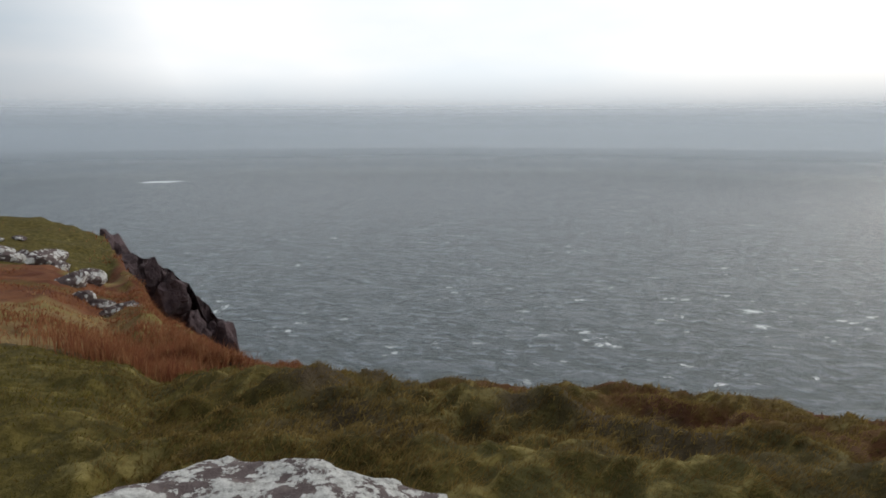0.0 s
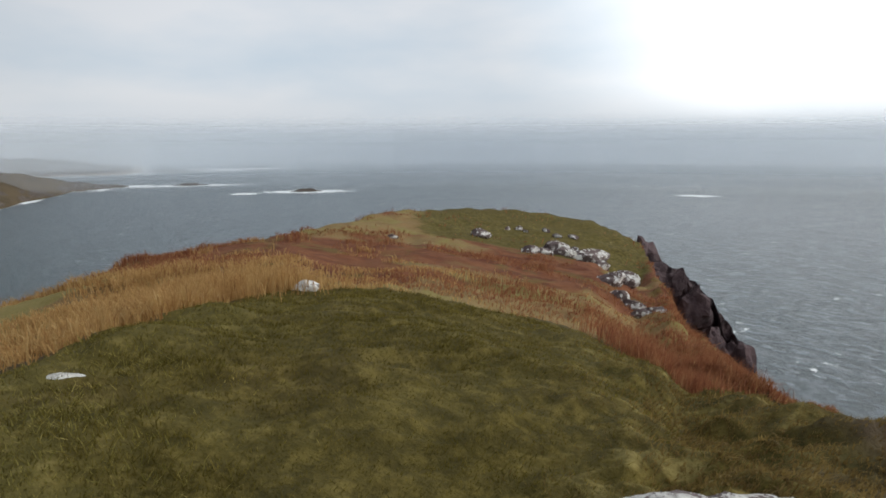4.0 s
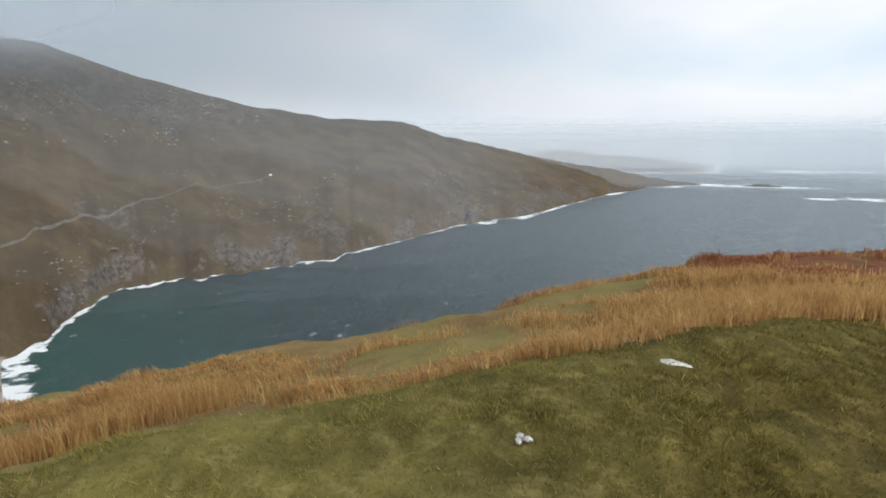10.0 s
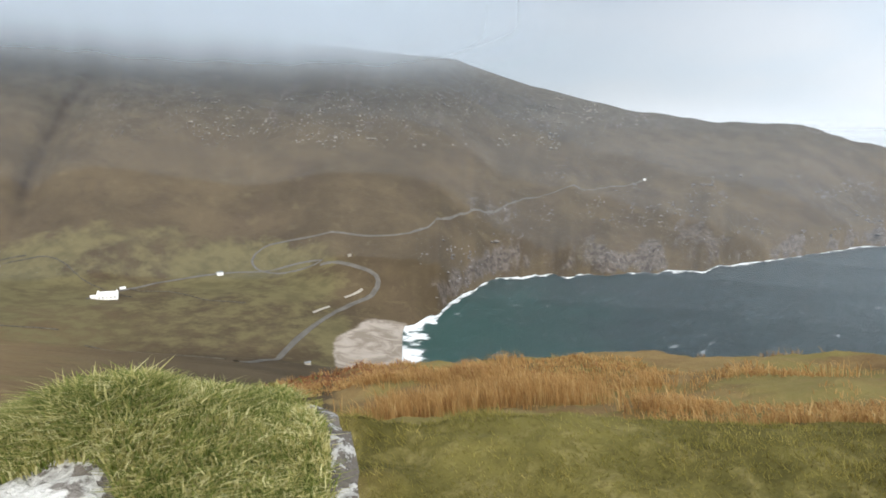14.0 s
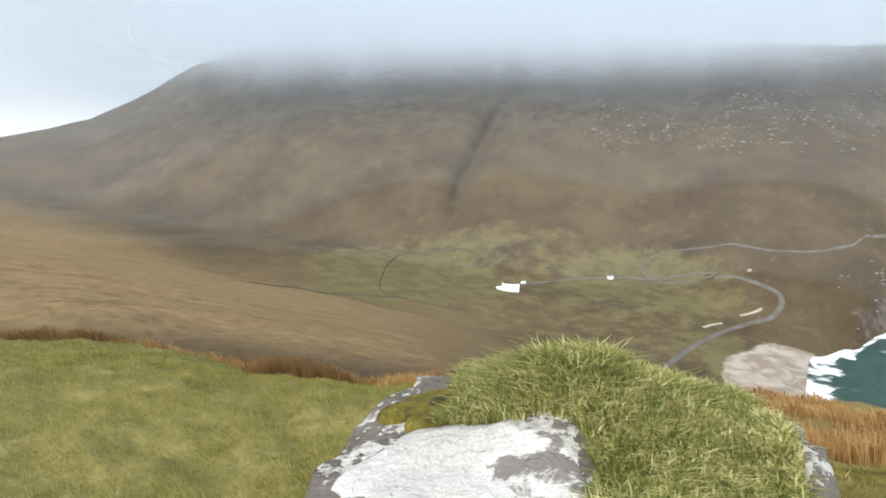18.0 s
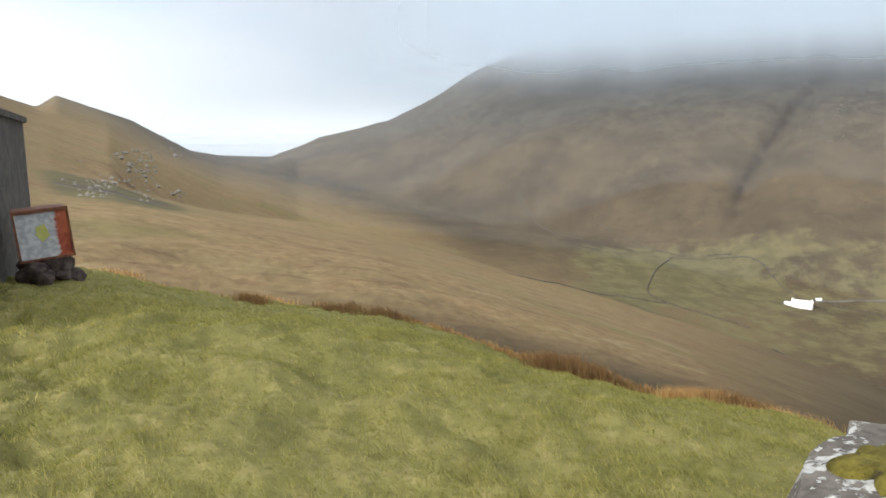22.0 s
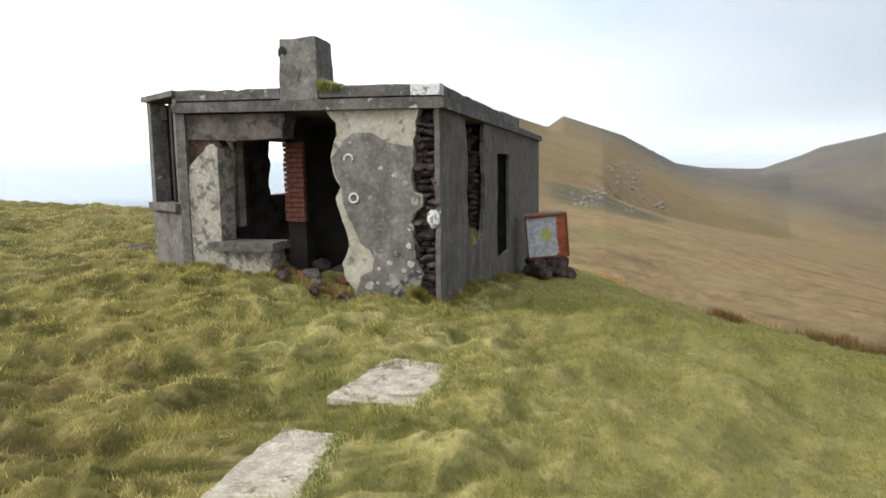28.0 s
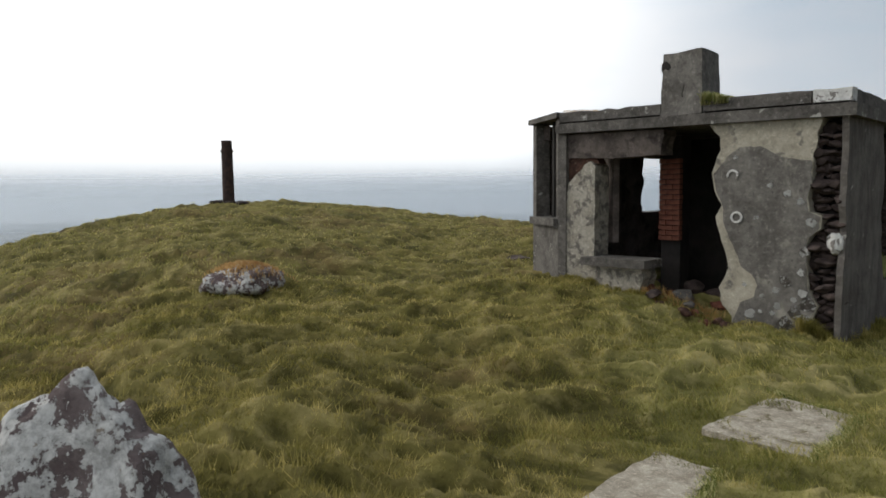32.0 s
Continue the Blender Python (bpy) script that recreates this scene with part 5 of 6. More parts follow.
boulder("brow_rock", -29.5, 14.5, (0.42, 0.30, 0.20), 12, CLIFF, "dark rock on the turf brow", 0.05, 3)
rnd = random.Random(12)
for k, (az, r, s) in enumerate(((36.2, 34, 0.55), (35.0, 36, 0.75), (34.0, 38, 0.95), (33.4, 37, 0.8), (32.3, 38, 0.9), (31.0, 38, 1.1), (30.2, 36, 0.8), (36.6, 43, 0.30), (37.2, 43.5, 0.35), (38.1, 43, 0.32),
                                (34.9, 44, 0.40), (33.9, 43, 0.45), (32.6, 44, 0.42), (26.6, 21, 0.42), (27.4, 23, 0.5), (28.6, 24, 0.6), (25.4, 21, 0.35), (29.3, 28, 0.8), (28.3, 30, 0.9), (48, 33, 0.3), (62, 14, 0.12))):
    s *= 0.8
    boulder("headland_rock", az, r, (s * rnd.uniform(0.9, 1.5), s * 0.8, s * rnd.uniform(0.55, 0.8)), 200 + k, LICHEN_FAR, "grey lichened rock near the cliff edge", s * 0.15, 3, rnd.uniform(-60, 60), group="rocks along the cliff edge")

# ---- sea cliff of dark purple rock ----
cliff = thing("sea_cliff", Matrix.Translation((0, 0, 0)), "dark purple broken rock face of the sea cliff", "cliff")
rnd = random.Random(3)
for k in range(70):
    t = rnd.random()
    az = 18.7 + 8.8 * t + rnd.uniform(-0.4, 0.4)
    top = np.interp(az, [17.9, 19.1, 20.5, 22.5, 25, 27.5, 29.5], [-18.0, -15.6, -13.4, -11.3, -9.8, -9.0, -8.6])
    dip = top - 1.5 - (rnd.random() ** 0.8) * max(0.3, min(7.5, (az - 18) * 3.0))
    r = 50 + rnd.uniform(-2.5, 2.5) - 0.9 * (dip - top) * -0.3
    s = rnd.uniform(0.7, 1.5)
    bm = stone_bm(s, s * 0.9, s * rnd.uniform(1.0, 2.2), 300 + k, 3, 0.35, 12)
    bm.transform(Matrix.Translation((-r * math.sin(radians(az)), r * math.cos(radians(az)), EYE + r * math.tan(radians(dip)))) @ Matrix.Rotation(rnd.uniform(0, 6), 4, "Z"))
    part("cliff_block", bm, CLIFF, cliff)
bm = bmesh.new()
rings = []
for i in range(41):
    az = 18.5 + i * 0.25
    top = np.interp(az, [18.2, 19.2, 20.6, 22.5, 25, 27.5, 29.7], [-17.6, -15.2, -13.1, -11.2, -9.7, -9.0, -8.6])
    col = []
    for j in range(40):
        r = 51.5 + 2.2 * noise.noise(Vector((az * 0.9, j * 0.25, 0))) + 1.2 * noise.noise(Vector((az * 3, j * 0.9, 3)))
        z = 51.5 * math.tan(radians(top)) - 0.4 - j * 0.65
        col.append(bm.verts.new((-r * math.sin(radians(az)), r * math.cos(radians(az)), EYE + z)))
    rings.append(col)
for a, b in zip(rings, rings[1:]):
    for j in range(39):
        bm.faces.new((a[j], a[j + 1], b[j + 1], b[j]))
bmesh.ops.solidify(bm, geom=bm.faces[:], thickness=-1.2)
part("cliff_face", bm, CLIFF, cliff)

# ---- stump of stone wall with turf on top, beside the camera ----
STUMP = Matrix.Translation((-0.668, -1.032, EYE - 1.836)) @ Matrix.Rotation(radians(-39.3), 4, "Z") @ Matrix.Scale(1.15, 4)
stump = thing("turf_topped_stump", STUMP, "stump of stone wall, white lichen and thick green turf on top", "wall stump")
bm = bmesh.new()
bmesh.ops.create_cube(bm, size=2)
bmesh.ops.subdivide_edges(bm, edges=bm.edges[:], cuts=22, use_grid_fill=True)


def stump_top(x, y):
    """Height of the stump's top over its foot; y points back to the camera."""
    return 1.145 + 0.09 * math.exp(-((x + 0.01) ** 2 + (y + 0.10) ** 2) / 0.028) + 0.03 * math.exp(-((x + 0.3) ** 2 + (y + 0.0) ** 2) / 0.01) + 0.02 * noise.noise(Vector((x * 4, y * 4, 1)))


for v in bm.verts:
    u, w, q = v.co
    k = (max(abs(u), abs(w)))
    n = math.hypot(u, w) or 1
    rx, ry = 0.385 + 0.10 * (1 - q) / 2, 0.30 + 0.10 * (1 - q) / 2
    rx *= 0.90 if u < 0 else 0.87
    x, y = u * rx * (1 - 0.12 * abs(w)), w * ry * (1 - 0.10 * abs(u))
    if abs(u) > 0.99 or abs(w) > 0.99:
        q -= 0.05 * max(0, q) * abs(noise.noise(Vector((x * 9, y * 9, 4))))
    x += 0.04 * noise.noise(Vector((x * 5, y * 5, q * 3))) + 0.02 * noise.noise(Vector((x * 14, y * 14, q * 9)))
    y += 0.04 * noise.noise(Vector((x * 5 + 9, y * 5, q * 3)))
    v.co = (x, y, (q + 1) / 2 * (stump_top(x, y) + 0.2) - 0.2)
part("stone_body", bm, LICHEN_PALE, stump, "weathered stone with grey lichen")

# white lichen cap and moss on the stump: thin crusts that follow its top
def crust(name, cx, cy, rx, ry, thick, material, label, seed, wob=0.25):
    bm = bmesh.new()
    rings = []
    for j in range(9):
        ring = []
        for i in range(36):
            a = i / 36 * 2 * math.pi
            w = 1 + wob * noise.noise(Vector((math.cos(a) * 1.7, math.sin(a) * 1.7, seed))) + wob * 0.5 * noise.noise(Vector((math.cos(a) * 5, math.sin(a) * 5, seed)))
            k = j / 8
            x, y = cx + rx * w * k * math.cos(a), cy + ry * w * k * math.sin(a)
            z = stump_top(x, y) + thick * (1 - k ** 6) - 0.012 * (k > 0.99) + 0.008 * noise.noise(Vector((x * 20, y * 20, seed)))
            ring.append(bm.verts.new((x, y, z)))
        rings.append(ring)
    for a, b in zip(rings, rings[1:]):
        for i in range(36):
            bm.faces.new((a[i], b[i], b[(i + 1) % 36], a[(i + 1) % 36]))
    bmesh.ops.remove_doubles(bm, verts=bm.verts[:], dist=0.0005)
    for f in bm.faces:
        f.smooth = True
    return part(name, bm, material, stump, label)


MOSS = plain("yellow_green_moss", (0.11, 0.090, 0.012), (0.30, 0.25, 0.04), 16, bump=1.0, dist=0.02, spots=(0.07, 0.055, 0.02), spot_scale=18, spot_lo=0.58, spot_hi=0.66)
crust("lichen_cap", 0.13, 0.14, 0.18, 0.145, 0.012, WHITE_ROCK, "bright white lichen crust", 1.0, 0.35)
crust("moss", 0.222, -0.06, 0.070, 0.080, 0.016, MOSS, "yellow-green moss", 2.0, 0.5)

# ---- concrete slabs sunk in the turf ----
def ground_slab(corners, label):
    bm = bmesh.new()
    n = 24
    p = [Vector(c) for c in corners]
    grid = [[None] * (n + 1) for _ in range(n + 1)]
    for i in range(n + 1):
        for j in range(n + 1):
            a, b = i / n, j / n
            c = (p[0] * (1 - a) + p[1] * a) * (1 - b) + (p[3] * (1 - a) + p[2] * a) * b
            if i in (0, n) or j in (0, n):
                c = c + Vector((0.025 * noise.noise(Vector((c.x * 4, c.y * 4, 0))) + 0.02 * noise.noise(Vector((c.x * 13, c.y * 13, 0))), 0.025 * noise.noise(Vector((c.x * 4, c.y * 4, 9))) + 0.02 * noise.noise(Vector((c.x * 13, c.y * 13, 9)))))
            grid[i][j] = bm.verts.new((c.x, c.y, 0))
    zs = [ground_at(v.co.x, v.co.y) for row in grid for v in row]
    A = np.array([[v.co.x, v.co.y, 1] for row in grid for v in row])
    fitted = np.linalg.lstsq(A, np.array(zs), rcond=None)[0]
    for row in grid:
        for v in row:
            v.co.z = fitted @ (v.co.x, v.co.y, 1) + 0.014 + 0.004 * noise.noise(v.co * 6)
    for i in range(n):
        for j in range(n):
            bm.faces.new((grid[i][j], grid[i + 1][j], grid[i + 1][j + 1], grid[i][j + 1]))
    bmesh.ops.recalc_face_normals(bm, faces=bm.faces[:])
    out = bmesh.ops.extrude_face_region(bm, geom=bm.faces[:])
    for v in out["geom"]:
        if isinstance(v, bmesh.types.BMVert):
            v.co.z -= 0.12
    bmesh.ops.recalc_face_normals(bm, faces=bm.faces[:])
    return tagged(part("concrete_slab", bm, SLAB), label, "slab", "slabs before the hut")


def polar(az, r):
    return -r * math.sin(radians(az)), r * math.cos(radians(az))


ground_slab([polar(223.3, 6.23), polar(217.8, 5.90), polar(221.4, 4.77), polar(228.9, 5.11)], "worn pale concrete slab sunk in the turf")
ground_slab([polar(232.6, 4.57), polar(228.3, 4.33), polar(233.2, 3.25), polar(244.0, 3.30)], "long broken concrete slab sunk in the turf")

# ---- rusty pillar on the crest ----
px, py, pz = at(266.1, 29.5)
pillar = thing("rusty_pillar", Matrix.Translation((px, py, pz - 0.05)), "dark rusty iron pillar standing on the grassy crest", "pillar")
pillar.scale = (1, 1, (29.5 * math.tan(radians(4.15)) - (pz - 0.05 - EYE)) / 2.68)


def drum(z0, z1, r0, r1, seg=20):
    bm = bmesh.new()
    bmesh.ops.create_cone(bm, cap_ends=True, segments=seg, radius1=r0, radius2=r1, depth=z1 - z0, matrix=Matrix.Translation((0, 0, (z0 + z1) / 2)))
    return bm


part("foot", drum(0.0, 0.16, 0.13, 0.15), IRON, pillar)
part("shaft", drum(0.16, 2.20, 0.24, 0.225), IRON, pillar)
part("collar", drum(2.20, 2.29, 0.265, 0.265), IRON, pillar)
part("top_drum", drum(2.29, 2.68, 0.215, 0.215), IRON, pillar)
for k, (dx, dy) in enumerate(((0.1, -0.5), (0.0, 0.0), (-0.1, 0.45))):
    bm = stone_bm(0.42, 0.3, 0.13, 160 + k, 3)
    o = part("footing_stone", bm, RUBBLE)
    o.location = (px + dx, py + dy, ground_at(px + dx, py + dy) + 0.03)
    tagged(o, "dark flat stone at the foot of the pillar", "stone", "stones at the pillar's foot")

# ---- the valley: road, track, white house, walls ----
def ribbon(name, pts, width, material, label, lift=0.5, edges=None):
    pts = [Vector(p) for p in pts]
    dense = []
    for i in range(len(pts) - 1):
        p0, p1, p2, p3 = pts[max(i - 1, 0)], pts[i], pts[i + 1], pts[min(i + 2, len(pts) - 1)]
        n = max(2, int((p2 - p1).length / 8))
        for k in range(n):
            t = k / n
            dense.append(0.5 * ((2 * p1) + (p2 - p0) * t + (2 * p0 - 5 * p1 + 4 * p2 - p3) * t * t + (3 * p1 - p0 - 3 * p2 + p3) * t ** 3))
    dense.append(pts[-1])
    bm = bmesh.new()
    rows = []
    for i, c in enumerate(dense):
        d = (dense[min(i + 1, len(dense) - 1)] - dense[max(i - 1, 0)]).normalized()
        s = Vector((-d.y, d.x))
        w = width * (1 + 0.25 * noise.noise(Vector((c.x / 30, c.y / 30, 2))))
        row = []
        for k in (-1, -0.4, 0.4, 1):
            q = c + s * (w / 2 * k)
            row.append(bm.verts.new((q.x, q.y, ground_at(q.x, q.y) + lift - (0.6 if abs(k) == 1 else 0))))
        rows.append(row)
    for a, b in zip(rows, rows[1:]):
        for k in range(3):
            bm.faces.new((a[k], a[k + 1], b[k + 1], b[k]))
    bmesh.ops.recalc_face_normals(bm, faces=bm.faces[:])
    return tagged(part(name, bm, material), label, kind="structure")


ribbon("road", [(-285, -500), (-339, -516), (-393, -507), (-442, -486), (-468, -450), (-476, -428), (-462, -440), (-449, -478), (-456, -502), (-474, -505), (-492, -482), (-529, -418), (-556, -390),
                (-568, -382), (-613, -381), (-700, -385), (-833, -376), (-974, -320), (-1081, -280)], 2.7, TARMAC, "narrow pale tarmac road climbing the hillside", 0.9)
ribbon("road_2", [(-230, -268), (-290, -306), (-335, -329), (-378, -346), (-426, -359), (-463, -358), (-482, -365), (-488, -380), (-478, -411), (-470, -425)], 4.8, TARMAC, "grey road winding down to the beach", 0.9)
GRAVEL = plain("pale_gravel", (0.24, 0.215, 0.18), (0.34, 0.31, 0.26), 0.3)
ribbon("verge_1", [(-392, -364), (-404, -366), (-416, -367)], 3.2, GRAVEL, "pale gravel pull-in beside the road", 1.2)
ribbon("verge_2", [(-440, -371), (-452, -370), (-463, -369)], 3, GRAVEL, "pale gravel pull-in beside the road", 1.2)


# dry-stone walls and banks in the valley
WALL = plain("mossy_dry_stone", (0.045, 0.038, 0.030), (0.10, 0.088, 0.066), 0.4)
for pts in ([(-246, -629), (-310, -598), (-311, -535), (-315, -486)], [(-230, -438), (-181, -489), (-204, -557), (-246, -629)], [(-200, -748), (-214, -709), (-242, -647), (-300, -613)],
            [(-327, -520), (-348, -488), (-351, -444), (-368, -414)], [(-130, -856), (-146, -768), (-173, -694)], [(-18, -362), (-59, -384), (-125, -474), (-186, -476)], [(-227, -403), (-236, -370), (-244, -332), (-250, -300)]):
    ribbon("stone_wall_1", pts, 1.1, WALL, "low dark dry-stone wall in the valley", 0.8)


def gabled(bm_wall, bm_roof, x0, x1, y0, y1, h, rise):
    box(bm_wall, x0, x1, y0, y1, -1.5, h)
    ym = (y0 + y1) / 2
    g = 0.25
    vs = [bm_roof.verts.new(c) for c in ((x0 - g, y0 - g, h), (x1 + g, y0 - g, h), (x1 + g, y1 + g, h), (x0 - g, y1 + g, h), (x0 - g, ym, h + rise), (x1 + g, ym, h + rise))]
    for f in ((0, 1, 5, 4), (2, 3, 4, 5), (0, 4, 3), (1, 2, 5), (0, 3, 2, 1)):
        bm_roof.faces.new([vs[i] for i in f])


hx, hy = -300, -495
house = thing("white_house", Matrix.Translation((hx, hy, ground_at(hx, hy) + 0.4)) @ Matrix.Rotation(radians(-38), 4, "Z") @ Matrix.Scale(0.82, 4), "white gabled house in the green valley field", "house")
bw, br = bmesh.new(), bmesh.new()
gabled(bw, br, -9, 9, -3.6, 3.6, 4.6, 2.6)
part("wall", bw, WHITEWASH, house)
roof = part("roof", br, WHITEWASH, house, "pale roof with dormers")
bw, br = bmesh.new(), bmesh.new()
gabled(bw, br, 9.2, 15, -2.6, 2.6, 2.8, 1.5)
part("annex", bw, WHITEWASH, house)
part("annex_roof", br, WHITEWASH, house)
for x in (-6, -0.5, 5):
    bm = bmesh.new()
    box(bm, x - 1.0, x + 1.0, -4.0, -1.2, 4.9, 6.6)
    d = part("dormer", bm, SLATE, roof, "dark dormer window")
for x in (-8.2, 8.2):
    bm = bmesh.new()
    box(bm, x - 0.5, x + 0.5, -0.6, 0.6, 6.6, 8.4)
    part("chimney", bm, WHITEWASH, house)
for x in (-6.5, -3, 0.5, 4, 7):
    bm = bmesh.new()
    box(bm, x - 0.5, x + 0.5, 3.55, 3.66, 1.0, 2.4)
    part("window", bm, SLATE, house)
for k, (az, r, s, lab, cat, mat) in enumerate(((147.7, 610, 2.2, "small white shed by the road", "shed", WHITEWASH), (140.35, 648, 3.0, "pale cottage beside the valley road", "cottage", WHITEWASH),
                                               (104.7, 1110, 2.2, "white van parked on the hillside road", "van", WHITEWASH), (129.6, 640, 1.8, "pale hut beside the bend in the road", "hut", GRAVEL),
                                               (133.4, 412, 2.0, "pale stone ruin above the beach", "ruin", GRAVEL))):
    x, y, z = at(az, r)
    o = thing("far_" + cat, Matrix.Translation((x, y, z + 0.3)) @ Matrix.Rotation(radians(az + 20), 4, "Z"), lab, cat)
    bw, br = bmesh.new(), bmesh.new()
    s *= 0.7
    gabled(bw, br, -s * 1.3, s * 1.3, -s * 0.7, s * 0.7, s, s * 0.45)
    part("wall", bw, mat, o)
    part("roof", br, SLATE if cat in ("cottage", "ruin") else mat, o)

# rocks on the far slopes: loose pale boulders and crags
def far_rocks(name, n, a0, a1, dip0, dip1, smin, smax, seed, material, label, r0=380):
    rng = np.random.default_rng(seed)
    az, dip = rng.uniform(a0, a1, n * 4), rng.uniform(dip0, dip1, n * 4)
    keep = fbm(az * 0.55, dip * 0.9, 3) > 0.02
    az, dip = az[keep][:n], dip[keep][:n]
    rs = np.geomspace(r0, 2600, 700)
    H = height(np.repeat(az[:, None], 700, 1), np.repeat(rs[None], len(az), 0))
    hit = np.argmax(H >= rs[None] * np.tan(np.radians(dip))[:, None], axis=1)
    r, z = rs[hit], H[np.arange(len(az)), hit]
    base = np.array([(1, 0, 0), (0, 1, 0), (-1, 0, 0), (0, -1, 0), (0, 0, 0.8), (0, 0, -0.8)])
    tri = np.array([(0, 1, 4), (1, 2, 4), (2, 3, 4), (3, 0, 4), (1, 0, 5), (2, 1, 5), (3, 2, 5), (0, 3, 5)])
    V, F = [], []
    for i in range(len(az)):
        if hit[i] == 0 or z[i] < -148:
            continue
        s = rng.uniform(smin, smax) * r[i] / 1000
        jag = base * rng.uniform(0.6, 1.4, (6, 1)) * (s * rng.uniform(0.8, 1.8), s * rng.uniform(0.8, 1.8), s)
        c = (-r[i] * math.sin(radians(az[i])), r[i] * math.cos(radians(az[i])), EYE + z[i] + 0.1 * s)
        F += [tuple(t + len(V)) for t in tri]
        V += [tuple(p) for p in jag + c]
    me = bpy.data.meshes.new(name)
    me.from_pydata(V, [], F)
    me.materials.append(material)
    tagged(new(name, me), label, "rocks", kind="stuff")


CRAG = plain("grey_crag", (0.085, 0.075, 0.07), (0.20, 0.18, 0.165), 0.3)
PALE_CRAG = plain("pale_grey_outcrop", (0.135, 0.120, 0.098), (0.235, 0.21, 0.175), 0.8)
far_rocks("scree_rocks", 1100, 92, 150, 0.2, 5.2, 0.5, 1.5, 5, CRAG, "pale grey boulders strewn over the mountainside")
far_rocks("shore_crags", 200, 78, 121, -10.5, -3.2, 0.6, 1.9, 6, CRAG, "grey crags and boulders above the far shore")
far_rocks("shore_crags", 50, 116.5, 123.5, -13.5, -8.2, 1.2, 3.4, 8, CRAG, "grey crags and boulders above the cove")
far_rocks("scree_rocks", 330, 104, 142, -0.4, 4.2, 1.0, 2.8, 18, PALE_CRAG, "pale scree and boulders high on the mountain", 700)
far_rocks("cliff_rocks", 240, 79, 113, -6.9, -2.3, 0.8, 2.6, 19, CRAG, "grey crags in the far sea cliffs", 600)
far_rocks("moor_rocks", 170, 199, 207.5, -4.4, 0.2, 1.2, 3.6, 9, PALE_CRAG, "pale rocks on the grassy knoll", 90)

# ---- grass ----
def blade_material(name, tones, gain=1.0, single=0.5, tussocky=False):
    m = Nodes(name)
    ramp = m.add("ShaderNodeValToRGB")
    for i, c in enumerate(tones):
        e = ramp.color_ramp.elements[i] if i < 2 else ramp.color_ramp.elements.new(0.5)
        e.position, e.color = i / (len(tones) - 1), (*c, 1)
    for i, e in enumerate(ramp.color_ramp.elements):
        e.position = i / (len(tones) - 1)
    for i, c in enumerate(tones):
        ramp.color_ramp.elements[i].color = (*c, 1)
    for e in ramp.color_ramp.elements:
        e.color = (*[min(0.9, c * gain) for c in e.color[:3]], 1)
    patch = m.step(m.noise(3.5 if single < 0.65 else 9, 7, 0.76), 0.3, 0.7)
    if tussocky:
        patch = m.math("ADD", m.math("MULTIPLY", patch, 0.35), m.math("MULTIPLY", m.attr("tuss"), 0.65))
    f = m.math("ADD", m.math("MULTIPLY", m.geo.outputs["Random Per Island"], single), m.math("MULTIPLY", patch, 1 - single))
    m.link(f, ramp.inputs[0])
    m.put(m.bsdf.inputs["Base Color"], ramp.outputs[0])
    m.bsdf.inputs["Roughness"].default_value = 0.75
    m.bsdf.inputs["Specular IOR Level"].default_value = 0.15
    both, thin = m.add("ShaderNodeMixShader"), m.add("ShaderNodeBsdfTranslucent")
    m.link(ramp.outputs[0], thin.inputs["Color"])
    both.inputs[0].default_value = 0.5
    m.link(m.bsdf.outputs[0], both.inputs[1]), m.link(thin.outputs[0], both.inputs[2]), m.link(both.outputs[0], m.out.inputs[0])
    return m.mat


def blades(name, x, y, z, tall, wide, lean, wind, material, label, seed, parent=None, bent=True):
    """One mesh of many grass blades, each a bent sliver."""
    rng = np.random.default_rng(seed)
    n = len(x)
    a = rng.uniform(0, 2 * np.pi, n)
    h = tall * rng.uniform(0.55, 1.25, n)
    w = wide * rng.uniform(0.7, 1.3, n)
    ca, sa = np.cos(a) * w / 2, np.sin(a) * w / 2
    la = rng.uniform(0, 2 * np.pi, n)
    lx = (np.cos(la) * lean * rng.random(n) + wind[0]) * h
    ly = (np.sin(la) * lean * rng.random(n) + wind[1]) * h
    k = 5 if bent else 3
    V = np.empty((n, k, 3), np.float32)
    V[:, 0] = np.stack([x - ca, y - sa, z - 0.01], 1)
    V[:, 1] = np.stack([x + ca, y + sa, z - 0.01], 1)
    if bent:
        V[:, 2] = np.stack([x + ca * 0.8 + lx * 0.30, y + sa * 0.8 + ly * 0.30, z + h * 0.58], 1)
        V[:, 3] = np.stack([x - ca * 0.8 + lx * 0.30, y - sa * 0.8 + ly * 0.30, z + h * 0.58], 1)
        V[:, 4] = np.stack([x + lx, y + ly, z + h * (1 - 0.25 * np.minimum(1, np.hypot(lx, ly) / h))], 1)
        base = np.array([[0, 1, 2], [0, 2, 3], [3, 2, 4]])
    else:
        V[:, 2] = np.stack([x + lx, y + ly, z + h], 1)
        base = np.array([[0, 1, 2]])
    F = (base[None] + (np.arange(n) * k)[:, None, None]).reshape(-1, 3)
    me = bpy.data.meshes.new(name)
    me.vertices.add(n * k)
    me.vertices.foreach_set("co", V.ravel())
    me.loops.add(F.size)
    me.loops.foreach_set("vertex_index", F.ravel().astype(np.int32))
    me.polygons.add(len(F))
    me.polygons.foreach_set("loop_start", np.arange(0, F.size, 3, dtype=np.int32))
    me.update(calc_edges=True)
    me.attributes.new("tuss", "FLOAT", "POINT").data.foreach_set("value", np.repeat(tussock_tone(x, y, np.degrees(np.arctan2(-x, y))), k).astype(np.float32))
    me.materials.append(material)
    ob = new(name, me)
    if parent:
        ob.parent = parent
    return tagged(ob, label, "grass", kind="stuff")


